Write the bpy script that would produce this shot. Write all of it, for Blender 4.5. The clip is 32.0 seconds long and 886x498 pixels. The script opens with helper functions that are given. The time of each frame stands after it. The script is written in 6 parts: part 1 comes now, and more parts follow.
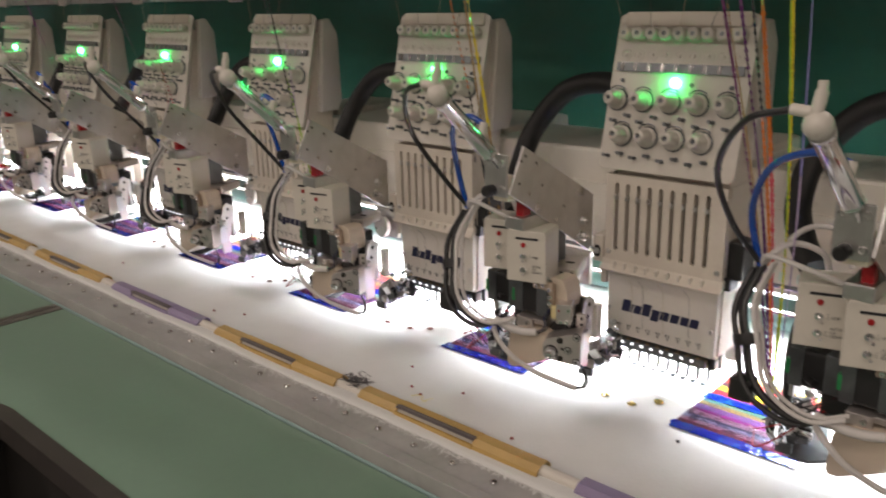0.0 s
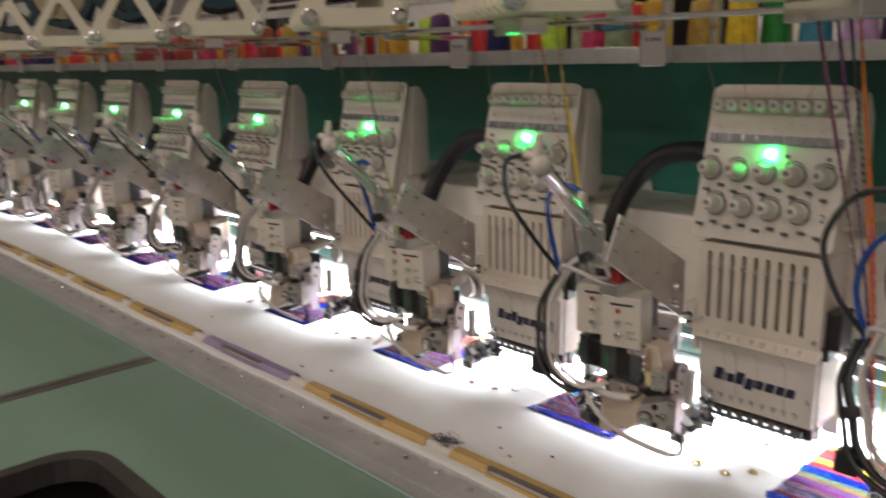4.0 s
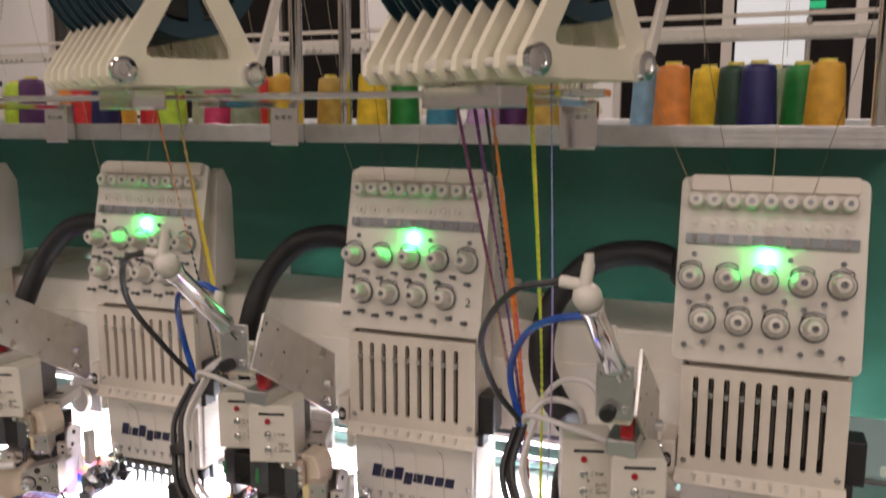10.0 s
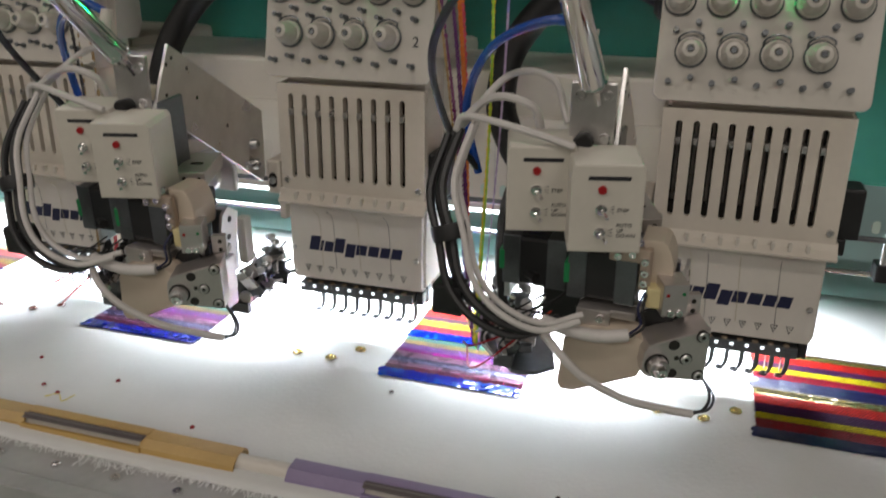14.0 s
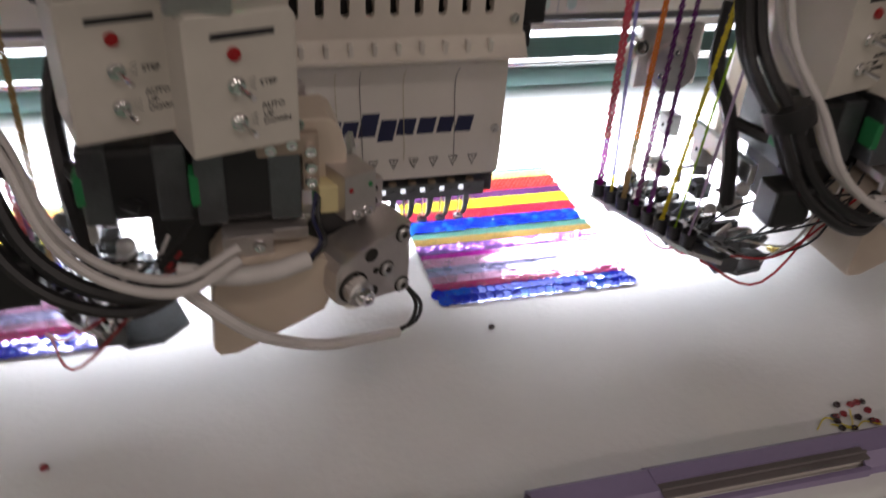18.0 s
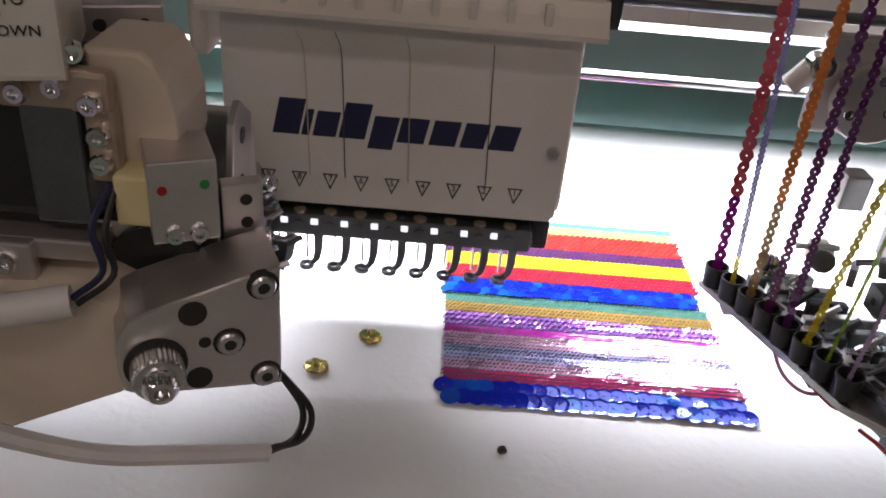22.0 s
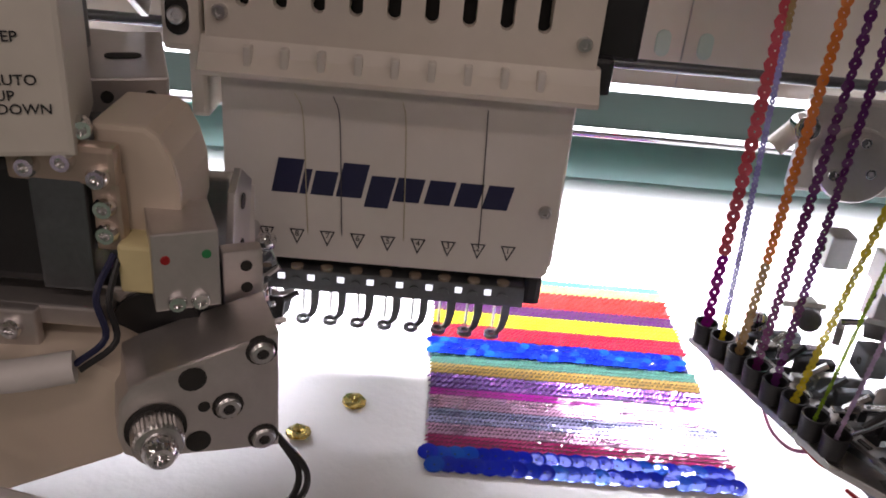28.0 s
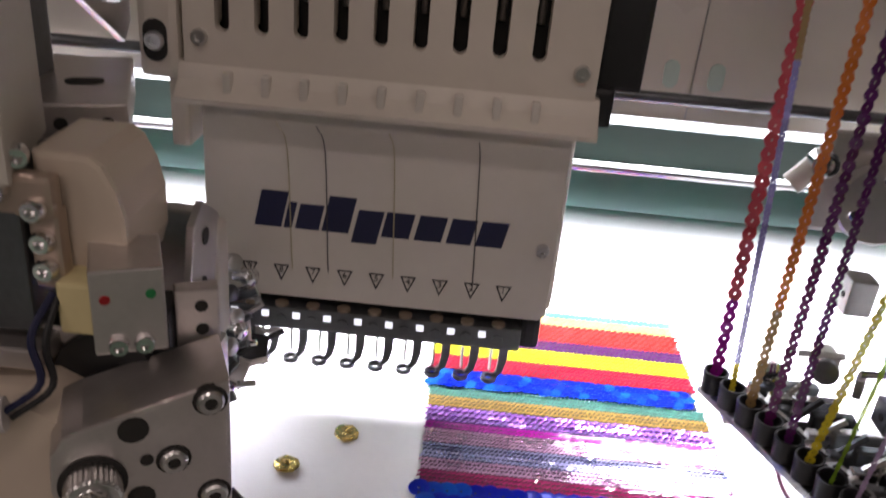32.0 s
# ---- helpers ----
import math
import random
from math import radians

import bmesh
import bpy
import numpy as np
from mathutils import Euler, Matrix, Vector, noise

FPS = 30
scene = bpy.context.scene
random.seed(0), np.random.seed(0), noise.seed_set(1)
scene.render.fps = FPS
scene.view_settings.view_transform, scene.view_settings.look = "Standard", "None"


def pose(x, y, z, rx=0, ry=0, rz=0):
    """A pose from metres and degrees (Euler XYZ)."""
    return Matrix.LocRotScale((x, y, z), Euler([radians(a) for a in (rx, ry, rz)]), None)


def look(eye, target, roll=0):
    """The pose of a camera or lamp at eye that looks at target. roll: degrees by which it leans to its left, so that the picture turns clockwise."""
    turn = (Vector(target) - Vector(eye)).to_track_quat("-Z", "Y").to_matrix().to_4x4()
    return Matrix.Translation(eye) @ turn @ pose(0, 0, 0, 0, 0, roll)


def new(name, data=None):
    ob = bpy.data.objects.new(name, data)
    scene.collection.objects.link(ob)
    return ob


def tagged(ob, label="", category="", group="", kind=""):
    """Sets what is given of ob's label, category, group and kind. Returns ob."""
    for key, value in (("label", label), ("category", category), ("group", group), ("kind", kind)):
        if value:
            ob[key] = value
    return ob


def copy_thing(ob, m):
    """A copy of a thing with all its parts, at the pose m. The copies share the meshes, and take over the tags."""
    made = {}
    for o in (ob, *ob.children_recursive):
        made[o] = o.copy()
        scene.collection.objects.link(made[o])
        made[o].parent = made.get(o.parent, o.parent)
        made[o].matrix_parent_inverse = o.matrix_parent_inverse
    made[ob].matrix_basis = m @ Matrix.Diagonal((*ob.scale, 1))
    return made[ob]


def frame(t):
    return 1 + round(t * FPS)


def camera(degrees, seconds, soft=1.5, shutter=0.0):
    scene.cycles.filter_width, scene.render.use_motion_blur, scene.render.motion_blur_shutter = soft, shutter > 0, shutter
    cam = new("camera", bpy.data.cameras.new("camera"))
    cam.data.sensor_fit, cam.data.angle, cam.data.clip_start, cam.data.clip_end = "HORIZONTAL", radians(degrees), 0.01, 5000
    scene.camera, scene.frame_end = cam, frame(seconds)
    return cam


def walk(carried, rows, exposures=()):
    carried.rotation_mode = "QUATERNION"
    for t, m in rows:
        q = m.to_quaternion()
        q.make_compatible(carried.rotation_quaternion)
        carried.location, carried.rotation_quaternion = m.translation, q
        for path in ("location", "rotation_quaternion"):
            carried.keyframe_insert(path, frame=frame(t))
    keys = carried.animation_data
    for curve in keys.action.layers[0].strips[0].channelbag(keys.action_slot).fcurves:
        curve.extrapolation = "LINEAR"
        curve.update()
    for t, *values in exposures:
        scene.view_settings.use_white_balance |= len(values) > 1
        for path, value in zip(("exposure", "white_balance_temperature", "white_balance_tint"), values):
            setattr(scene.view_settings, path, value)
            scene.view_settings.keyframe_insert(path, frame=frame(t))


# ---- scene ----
cam = camera(56.2, 32.0, soft=1.8, shutter=0.5)
PATH = [
    (0.0, 0.4002, -0.7756, 0.4478, 73.06, 1.30, 42.37),
    (0.5, 0.3922, -0.8060, 0.4496, 75.04, 0.85, 45.49),
    (1.0, 0.3910, -0.8401, 0.4631, 77.06, 0.62, 48.89),
    (1.5, 0.3971, -0.8544, 0.4686, 79.36, 0.68, 52.11),
    (2.0, 0.4000, -0.8699, 0.4748, 80.83, 0.76, 54.37),
    (2.5, 0.3958, -0.8671, 0.4791, 81.20, 0.93, 56.17),
    (4.5, 0.3738, -0.7877, 0.4442, 74.02, 1.03, 37.55),
    (5.0, 0.3507, -0.7539, 0.4090, 70.57, 0.37, 26.71),
    (5.5, 0.3272, -0.7203, 0.3850, 66.90, 0.75, 19.68),
    (6.0, 0.3254, -0.6491, 0.3662, 64.26, 0.70, 15.70),
    (6.5, 0.3255, -0.5692, 0.3301, 61.32, 0.88, 13.78),
    (7.0, 0.3224, -0.5240, 0.3111, 58.76, 0.94, 13.40),
    (7.5, 0.3194, -0.4913, 0.3278, 55.28, 1.49, 13.20),
    (8.0, 0.3188, -0.4920, 0.3287, 56.75, 1.33, 13.43),
    (8.5, 0.3260, -0.5545, 0.3783, 63.58, 1.33, 14.99),
    (9.0, 0.3264, -0.6352, 0.4144, 71.34, 1.02, 17.31),
    (9.5, 0.3175, -0.6995, 0.4513, 76.19, 0.55, 19.47),
    (10.0, 0.3188, -0.7445, 0.4770, 81.03, -0.01, 20.92),
    (10.5, 0.3275, -0.7668, 0.4947, 84.35, -0.46, 20.83),
    (11.0, 0.3331, -0.7781, 0.5072, 87.08, -0.89, 20.45),
    (11.5, 0.3387, -0.7844, 0.5125, 88.89, -0.88, 20.53),
    (12.0, 0.3379, -0.7773, 0.5091, 88.88, -0.66, 20.43),
    (12.5, 0.3050, -0.7620, 0.4880, 85.50, -0.60, 18.90),
    (13.0, 0.3049, -0.7254, 0.4506, 78.36, 0.44, 18.90),
    (13.5, 0.2954, -0.7114, 0.4101, 72.94, 0.44, 17.60),
    (14.0, 0.2908, -0.6594, 0.3798, 69.49, -0.53, 17.50),
    (14.5, 0.2538, -0.6570, 0.3750, 68.00, -1.08, 17.64),
    (16.5, -0.1261, -0.5886, 0.3622, 65.06, 1.17, -5.24),
    (17.0, -0.1376, -0.5410, 0.3625, 63.90, 1.14, -15.17),
    (17.5, -0.1121, -0.4546, 0.3339, 60.75, 0.00, -16.62),
    (18.0, -0.0975, -0.4230, 0.3118, 56.90, -3.15, -15.18),
    (18.5, -0.0208, -0.3543, 0.2470, 53.34, -2.62, -4.91),
    (19.0, 0.0119, -0.3146, 0.2237, 55.28, -6.87, 2.33),
    (19.5, 0.0216, -0.3042, 0.2217, 56.74, -5.53, 3.19),
    (20.0, 0.0107, -0.2921, 0.2203, 57.21, -4.85, 4.47),
    (20.5, 0.0101, -0.2885, 0.2218, 57.03, -5.05, 4.11),
    (21.0, 0.0125, -0.2877, 0.2247, 57.38, -4.83, 3.00),
    (21.5, 0.0136, -0.2925, 0.2315, 58.47, -4.75, 1.85),
    (22.0, 0.0146, -0.2916, 0.2301, 59.70, -4.61, 1.20),
    (22.5, 0.0128, -0.2938, 0.2344, 59.96, -4.62, 1.27),
    (23.0, 0.0144, -0.2926, 0.2363, 60.02, -4.84, 1.11),
    (23.5, 0.0125, -0.2932, 0.2395, 60.66, -5.11, 0.95),
    (24.0, 0.0105, -0.2969, 0.2454, 62.16, -4.87, 0.98),
    (24.5, 0.0107, -0.2966, 0.2449, 62.65, -5.01, 1.06),
    (25.0, 0.0127, -0.2963, 0.2423, 62.61, -4.98, 1.07),
    (25.5, 0.0149, -0.2948, 0.2412, 62.38, -4.88, 0.82),
    (27.5, 0.0135, -0.2936, 0.2396, 62.15, -5.03, 1.05),
    (28.0, 0.0139, -0.2935, 0.2394, 62.37, -4.96, 0.97),
    (28.5, 0.0144, -0.2928, 0.2389, 62.41, -4.74, 0.81),
    (29.0, 0.0138, -0.2930, 0.2400, 62.37, -4.61, 0.77),
    (29.5, 0.0121, -0.2928, 0.2399, 62.54, -4.66, 0.88),
    (30.0, 0.0158, -0.2902, 0.2367, 62.73, -4.62, 1.08),
    (30.5, 0.0300, -0.2778, 0.2243, 62.78, -4.37, 2.09),
    (31.0, 0.0327, -0.2664, 0.2169, 63.15, -4.40, 3.14),
    (31.5, 0.0299, -0.2658, 0.2172, 63.53, -4.47, 3.39),
    (32.0, 0.0281, -0.2763, 0.2346, 64.43, -4.81, 3.14),
]
EXPOSURES = [(0.0, -0.4, 6500, 12), (2.0, -0.05, 6450, 13), (4.5, -0.55, 6450, 12), (5.2, -0.6, 6450, 11), (6.0, -0.82, 6450, 9), (7.0, -0.88, 6400, 9), (8.0, -0.72, 6400, 9), (9.0, -0.88, 6450, 9), (10.0, 0.05, 6450, 16), (11.0, 0.4, 6400, 17), (12.2, 0.55, 6350, 12), (13.0, 0.45, 6050, 8), (13.6, -0.15, 6050, 6), (14.2, -0.8, 6050, 6), (16.5, -1.0, 6250, 14), (18.0, -1.12, 6250, 16), (19.0, -1.48, 6300, 17), (20.0, -1.48, 6300, 17), (24.0, -1.2, 6300, 20), (28.0, -1.1, 6350, 21), (32.0, -1.22, 6300, 20)]
walk(cam, [(t, pose(x, y, z, rx, ry, rz)) for t, x, y, z, rx, ry, rz in PATH], EXPOSURES)

# ---- world, light ----
world = bpy.data.worlds.new("hall_light")
scene.world = world
world.use_nodes = True
_bg = world.node_tree.nodes["Background"]
_bg.inputs[0].default_value = (1.0, 0.86, 0.74, 1)
_bg.inputs[1].default_value = 0.135


def area(name, m, sx, sy, power, color=(1, 1, 1)):
    d = bpy.data.lights.new(name, "AREA")
    d.shape, d.size, d.size_y, d.energy, d.color = "RECTANGLE", sx, sy, power, color
    ob = new(name, d)
    ob.matrix_world = m
    return ob


PITCH = 0.33          # head spacing
HEADS = list(range(1, -16, -1))
X_END = -5.25
# LED strip under the machine beam, and the hall's ceiling lamps
strip = area("led_strip_lamp", look((-2.42, 0.1550, 0.1392), (-2.42, 0.1450, 0.0)), 5.6, 0.03, 125, (0.95, 0.96, 1.0))
strip.data.spread = radians(122)
for _x in (-6.0, -3.0, 0.0, 3.0):
    # the low second row is unseen, added to light plates below the racks
    for _y, _z, _w in ((-2.3, 3.2, 32), (-4.4, 2.5, 30)):
        area("ceiling_lamp_glow", look((_x, _y, _z), (_x, _y + (0.5 if _z > 3 else 2.5), 0)), 1.3, 0.3, _w, (1.0, 0.86, 0.75))

# two unseen lamps added to brighten the back of the hall
for _x in (-3.5, 1.0):
    area("ceiling_lamp_glow", look((_x, 2.9, 3.2), (_x, 2.9, 0)), 1.3, 0.3, 60, (1.0, 0.88, 0.80))


# ---- materials ----
def material(name, color, rough=0.5, metal=0.0, var=0.12, scale=40.0, bump=0.0, coat=0.0, spec=0.5, speck=0.0, island=0.0, obj=0.0, alpha=1.0, trans=0.0):
    m = bpy.data.materials.new(name)
    m.use_nodes = True
    nt = m.node_tree
    b = nt.nodes["Principled BSDF"]
    b.inputs["Roughness"].default_value = rough
    b.inputs["Metallic"].default_value = metal
    b.inputs["Coat Weight"].default_value = coat
    b.inputs["Specular IOR Level"].default_value = spec
    b.inputs["Transmission Weight"].default_value = trans
    b.inputs["Alpha"].default_value = alpha
    tc = nt.nodes.new("ShaderNodeTexCoord")
    n1 = nt.nodes.new("ShaderNodeTexNoise")
    n1.inputs["Scale"].default_value, n1.inputs["Detail"].default_value = scale, 4
    n2 = nt.nodes.new("ShaderNodeTexNoise")
    n2.inputs["Scale"].default_value, n2.inputs["Detail"].default_value = scale * 9, 3
    for n in (n1, n2):
        nt.links.new(tc.outputs["Object"], n.inputs["Vector"])
    add = nt.nodes.new("ShaderNodeMath")
    add.operation = "MULTIPLY_ADD"
    add.inputs[1].default_value = 0.35
    nt.links.new(n2.outputs["Fac"], add.inputs[0])
    nt.links.new(n1.outputs["Fac"], add.inputs[2])
    fac = add.outputs[0]
    if island or obj:
        src = nt.nodes.new("ShaderNodeNewGeometry") if island else nt.nodes.new("ShaderNodeObjectInfo")
        add2 = nt.nodes.new("ShaderNodeMath")
        add2.operation = "MULTIPLY_ADD"
        add2.inputs[1].default_value = island or obj
        nt.links.new(src.outputs["Random Per Island" if island else "Random"], add2.inputs[0])
        nt.links.new(fac, add2.inputs[2])
        fac = add2.outputs[0]
    ramp = nt.nodes.new("ShaderNodeMapRange")
    ramp.inputs["From Min"].default_value, ramp.inputs["From Max"].default_value = 0.35, 1.0 + (island or obj)
    ramp.inputs["To Min"].default_value, ramp.inputs["To Max"].default_value = 1 - var, 1 + var
    nt.links.new(fac, ramp.inputs["Value"])
    mul = nt.nodes.new("ShaderNodeVectorMath")
    mul.operation = "SCALE"
    mul.inputs[0].default_value = color
    nt.links.new(ramp.outputs[0], mul.inputs["Scale"])
    nt.links.new(mul.outputs[0], b.inputs["Base Color"])
    rr = nt.nodes.new("ShaderNodeMapRange")
    rr.inputs["To Min"].default_value, rr.inputs["To Max"].default_value = max(0.02, rough - 0.08), min(1, rough + 0.08)
    nt.links.new(n1.outputs["Fac"], rr.inputs["Value"])
    nt.links.new(rr.outputs[0], b.inputs["Roughness"])
    if bump:
        bp = nt.nodes.new("ShaderNodeBump")
        bp.inputs["Strength"].default_value, bp.inputs["Distance"].default_value = bump, 0.001
        nt.links.new(n2.outputs["Fac"], bp.inputs["Height"])
        nt.links.new(bp.outputs[0], b.inputs["Normal"])
    return m


def glowing(name, color, strength):
    m = bpy.data.materials.new(name)
    m.use_nodes = True
    nt = m.node_tree
    nt.nodes.remove(nt.nodes["Principled BSDF"])
    e = nt.nodes.new("ShaderNodeEmission")
    e.inputs[0].default_value, e.inputs[1].default_value = (*color, 1), strength
    nt.links.new(e.outputs[0], nt.nodes["Material Output"].inputs[0])
    return m


CREAM = material("cream_paint", (0.66, 0.60, 0.52), 0.38, var=0.07, scale=18, bump=0.05)
PLASTIC = material("white_plastic", (0.65, 0.61, 0.55), 0.35, var=0.05, scale=30)
IVORY = material("ivory_plastic", (0.80, 0.74, 0.60), 0.42, var=0.06, scale=30)
MILKY = material("milky_cream_plastic", (0.60, 0.51, 0.41), 0.32, var=0.05, scale=20)
BOXGREY = material("warm_grey_box", (0.64, 0.60, 0.53), 0.45, var=0.06, scale=30, bump=0.04)
STEEL = material("brushed_steel", (0.62, 0.61, 0.60), 0.30, 1.0, var=0.12, scale=60, bump=0.06)
CHROME = material("chrome", (0.80, 0.80, 0.80), 0.10, 1.0, var=0.06, scale=30)
ALU = material("aluminium", (0.66, 0.66, 0.66), 0.40, 1.0, var=0.15, scale=50, bump=0.08)
SATIN = material("satin_machined_aluminium", (0.62, 0.58, 0.56), 0.36, 0.85, var=0.10, scale=70, bump=0.06)
BLACK = material("black_plastic", (0.015, 0.015, 0.016), 0.42, var=0.3, scale=40)
RUBBER = material("black_rubber_hose", (0.008, 0.008, 0.009), 0.55, var=0.3, scale=60, bump=0.2)
# near-black that stands for the shade inside slots, holes, recesses and the well
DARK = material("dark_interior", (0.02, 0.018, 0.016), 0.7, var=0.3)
DARKSTEEL = material("dark_steel", (0.16, 0.17, 0.18), 0.35, 0.8, var=0.25, scale=60, bump=0.08)
GREEN = material("green_machine_paint", (0.035, 0.17, 0.125), 0.40, var=0.10, scale=6, bump=0.04)
TABLE = material("table_green_laminate", (0.20, 0.31, 0.235), 0.33, var=0.06, scale=8, bump=0.03)
TEAL = material("bed_teal_paint", (0.34, 0.47, 0.46), 0.35, var=0.07, scale=9)
CLOTH = material("white_cloth", (0.74, 0.74, 0.73), 0.85, var=0.04, scale=25, bump=0.35, spec=0.2)
FRAY = material("frayed_white_thread", (0.85, 0.85, 0.84), 0.9, var=0.08, scale=80)
CLIP_Y = material("ochre_clip_plastic", (0.50, 0.33, 0.11), 0.38, var=0.12, scale=30)
CLIP_P = material("violet_clip_plastic", (0.27, 0.22, 0.36), 0.38, var=0.10, scale=30)
DARKCLIP = material("dark_clip_inside", (0.15, 0.13, 0.13), 0.5, var=0.2, scale=30)
NAVY = material("navy_print", (0.010, 0.012, 0.05), 0.4, var=0.1)
INK = material("black_print", (0.02, 0.02, 0.025), 0.5, var=0.1)
WHITECABLE = material("grey_white_cable", (0.62, 0.59, 0.57), 0.45, var=0.10, scale=50)
BLUETUBE = material("blue_air_tube", (0.012, 0.07, 0.36), 0.25, var=0.1)
REDBIT = material("red_plastic", (0.34, 0.010, 0.014), 0.35, var=0.1)
TINT_PINK = material("pink_ribbon_end", (0.50, 0.18, 0.34), 0.3, var=0.2)
GREENBIT = material("green_plastic", (0.02, 0.22, 0.07), 0.4, var=0.1)
REEL = material("blue_grey_reel_plastic", (0.018, 0.045, 0.065), 0.38, var=0.15, scale=25)
LED_G = glowing("green_led_glow", (0.03, 1.0, 0.16), 130)
RAIL_GLOW = glowing("rail_window_glow", (0.95, 0.97, 1.0), 3.0)
LED_W = glowing("white_led_glow", (0.92, 0.97, 1.0), 12)


# ---- mesh helpers ----
def part(name, bm, mat, parent=None, label="", smooth=False):
    me = bpy.data.meshes.new(name)
    bm.to_mesh(me)
    bm.free()
    me.materials.append(mat)
    if smooth:
        me.polygons.foreach_set("use_smooth", [True] * len(me.polygons))
        me.set_sharp_from_angle(angle=radians(38))
    ob = new(name, me)
    if parent:
        ob.parent = parent
    if label:
        ob["label"] = label
    return ob


def thing(name, label, category, group="", kind="", loc=(0, 0, 0)):
    ob = new(name)
    ob.empty_display_size = 0.02
    ob.location = loc
    return tagged(ob, label, category, group, kind)


def mesh():
    return bmesh.new()


def box(bm, x0, x1, y0, y1, z0, z1, bevel=0.0):
    vs = [bm.verts.new((x, y, z)) for x in (x0, x1) for y in (y0, y1) for z in (z0, z1)]
    fs = [bm.faces.new([vs[i] for i in q]) for q in ((0, 1, 3, 2), (4, 6, 7, 5), (0, 4, 5, 1), (2, 3, 7, 6), (0, 2, 6, 4), (1, 5, 7, 3))]
    if bevel:
        es = {e for f in fs for e in f.edges}
        bmesh.ops.bevel(bm, geom=list(es), offset=bevel, segments=2, affect="EDGES", profile=0.6)
    return bm


def ring_frame(d):
    d = Vector(d).normalized()
    u = d.cross(Vector((0, 0, 1)))
    if u.length < 1e-4:
        u = Vector((1, 0, 0))
    u.normalize()
    return u, d.cross(u)


def cyl(bm, p0, p1, r0, r1=None, seg=16, caps=True):
    p0, p1 = Vector(p0), Vector(p1)
    r1 = r0 if r1 is None else r1
    u, v = ring_frame(p1 - p0)
    rings = []
    for p, r in ((p0, r0), (p1, r1)):
        rings.append([bm.verts.new(p + u * r * math.cos(a) + v * r * math.sin(a)) for a in (2 * math.pi * i / seg for i in range(seg))])
    for i in range(seg):
        j = (i + 1) % seg
        bm.faces.new((rings[0][i], rings[0][j], rings[1][j], rings[1][i]))
    if caps:
        bm.faces.new(rings[0][::-1])
        bm.faces.new(rings[1])
    return bm


def turned(bm, p0, axis, profile, seg=20):
    """A turned body: profile rows are (distance along axis, radius)."""
    p0, ax = Vector(p0), Vector(axis).normalized()
    u, v = ring_frame(ax)
    rings = []
    for d, r in profile:
        rings.append([bm.verts.new(p0 + ax * d + (u * math.cos(a) + v * math.sin(a)) * max(r, 1e-5)) for a in (2 * math.pi * i / seg for i in range(seg))])
    for a, b in zip(rings, rings[1:]):
        for i in range(seg):
            j = (i + 1) % seg
            bm.faces.new((a[i], a[j], b[j], b[i]))
    bm.faces.new(rings[0][::-1])
    bm.faces.new(rings[-1])
    return bm


def curve_points(pts, n=8):
    """Smooth points through pts."""
    P = [Vector(p) for p in pts]
    P = [2 * P[0] - P[1], *P, 2 * P[-1] - P[-2]]
    out = []
    for a, b, c, d in zip(P, P[1:], P[2:], P[3:]):
        for i in range(n):
            t = i / n
            out.append(0.5 * (2 * b + (c - a) * t + (2 * a - 5 * b + 4 * c - d) * t * t + (3 * b - a - 3 * c + d) * t ** 3))
    return out + [P[-2]]


def tube(bm, pts, r, seg=8, n=8):
    pts = curve_points(pts, n) if n > 1 else [Vector(p) for p in pts]
    rings = []
    u = None
    for i, p in enumerate(pts):
        d = (pts[min(i + 1, len(pts) - 1)] - pts[max(i - 1, 0)]).normalized()
        if u is None:
            u = ring_frame(d)[0]
        u = (u - d * u.dot(d)).normalized()
        v = d.cross(u)
        rings.append([bm.verts.new(p + (u * math.cos(a) + v * math.sin(a)) * r) for a in (2 * math.pi * k / seg for k in range(seg))])
    for a, b in zip(rings, rings[1:]):
        for k in range(seg):
            j = (k + 1) % seg
            bm.faces.new((a[k], a[j], b[j], b[k]))
    bm.faces.new(rings[0][::-1])
    bm.faces.new(rings[-1])
    return bm


def prism(bm, poly, place, depth, bevel=0.0):
    """A plate: poly is its outline in (u, v), place(u, v, w) gives the world point, w runs 0..depth."""
    a = [bm.verts.new(place(u, v, 0)) for u, v in poly]
    b = [bm.verts.new(place(u, v, depth)) for u, v in poly]
    fs = [bm.faces.new(a[::-1]), bm.faces.new(b)]
    n = len(poly)
    for i in range(n):
        fs.append(bm.faces.new((a[i], a[(i + 1) % n], b[(i + 1) % n], b[i])))
    bmesh.ops.recalc_face_normals(bm, faces=fs)
    if bevel:
        bmesh.ops.bevel(bm, geom=list({e for f in fs[:2] for e in f.edges}), offset=bevel, segments=2, affect="EDGES", profile=0.6)
    return bm


def rounded(x0, x1, z0, z1, r, n=5):
    out = []
    for cx, cz, a0 in ((x1 - r, z1 - r, 0), (x0 + r, z1 - r, 90), (x0 + r, z0 + r, 180), (x1 - r, z0 + r, 270)):
        for i in range(n + 1):
            a = radians(a0 + 90 * i / n)
            out.append((cx + r * math.cos(a), cz + r * math.sin(a)))
    return out


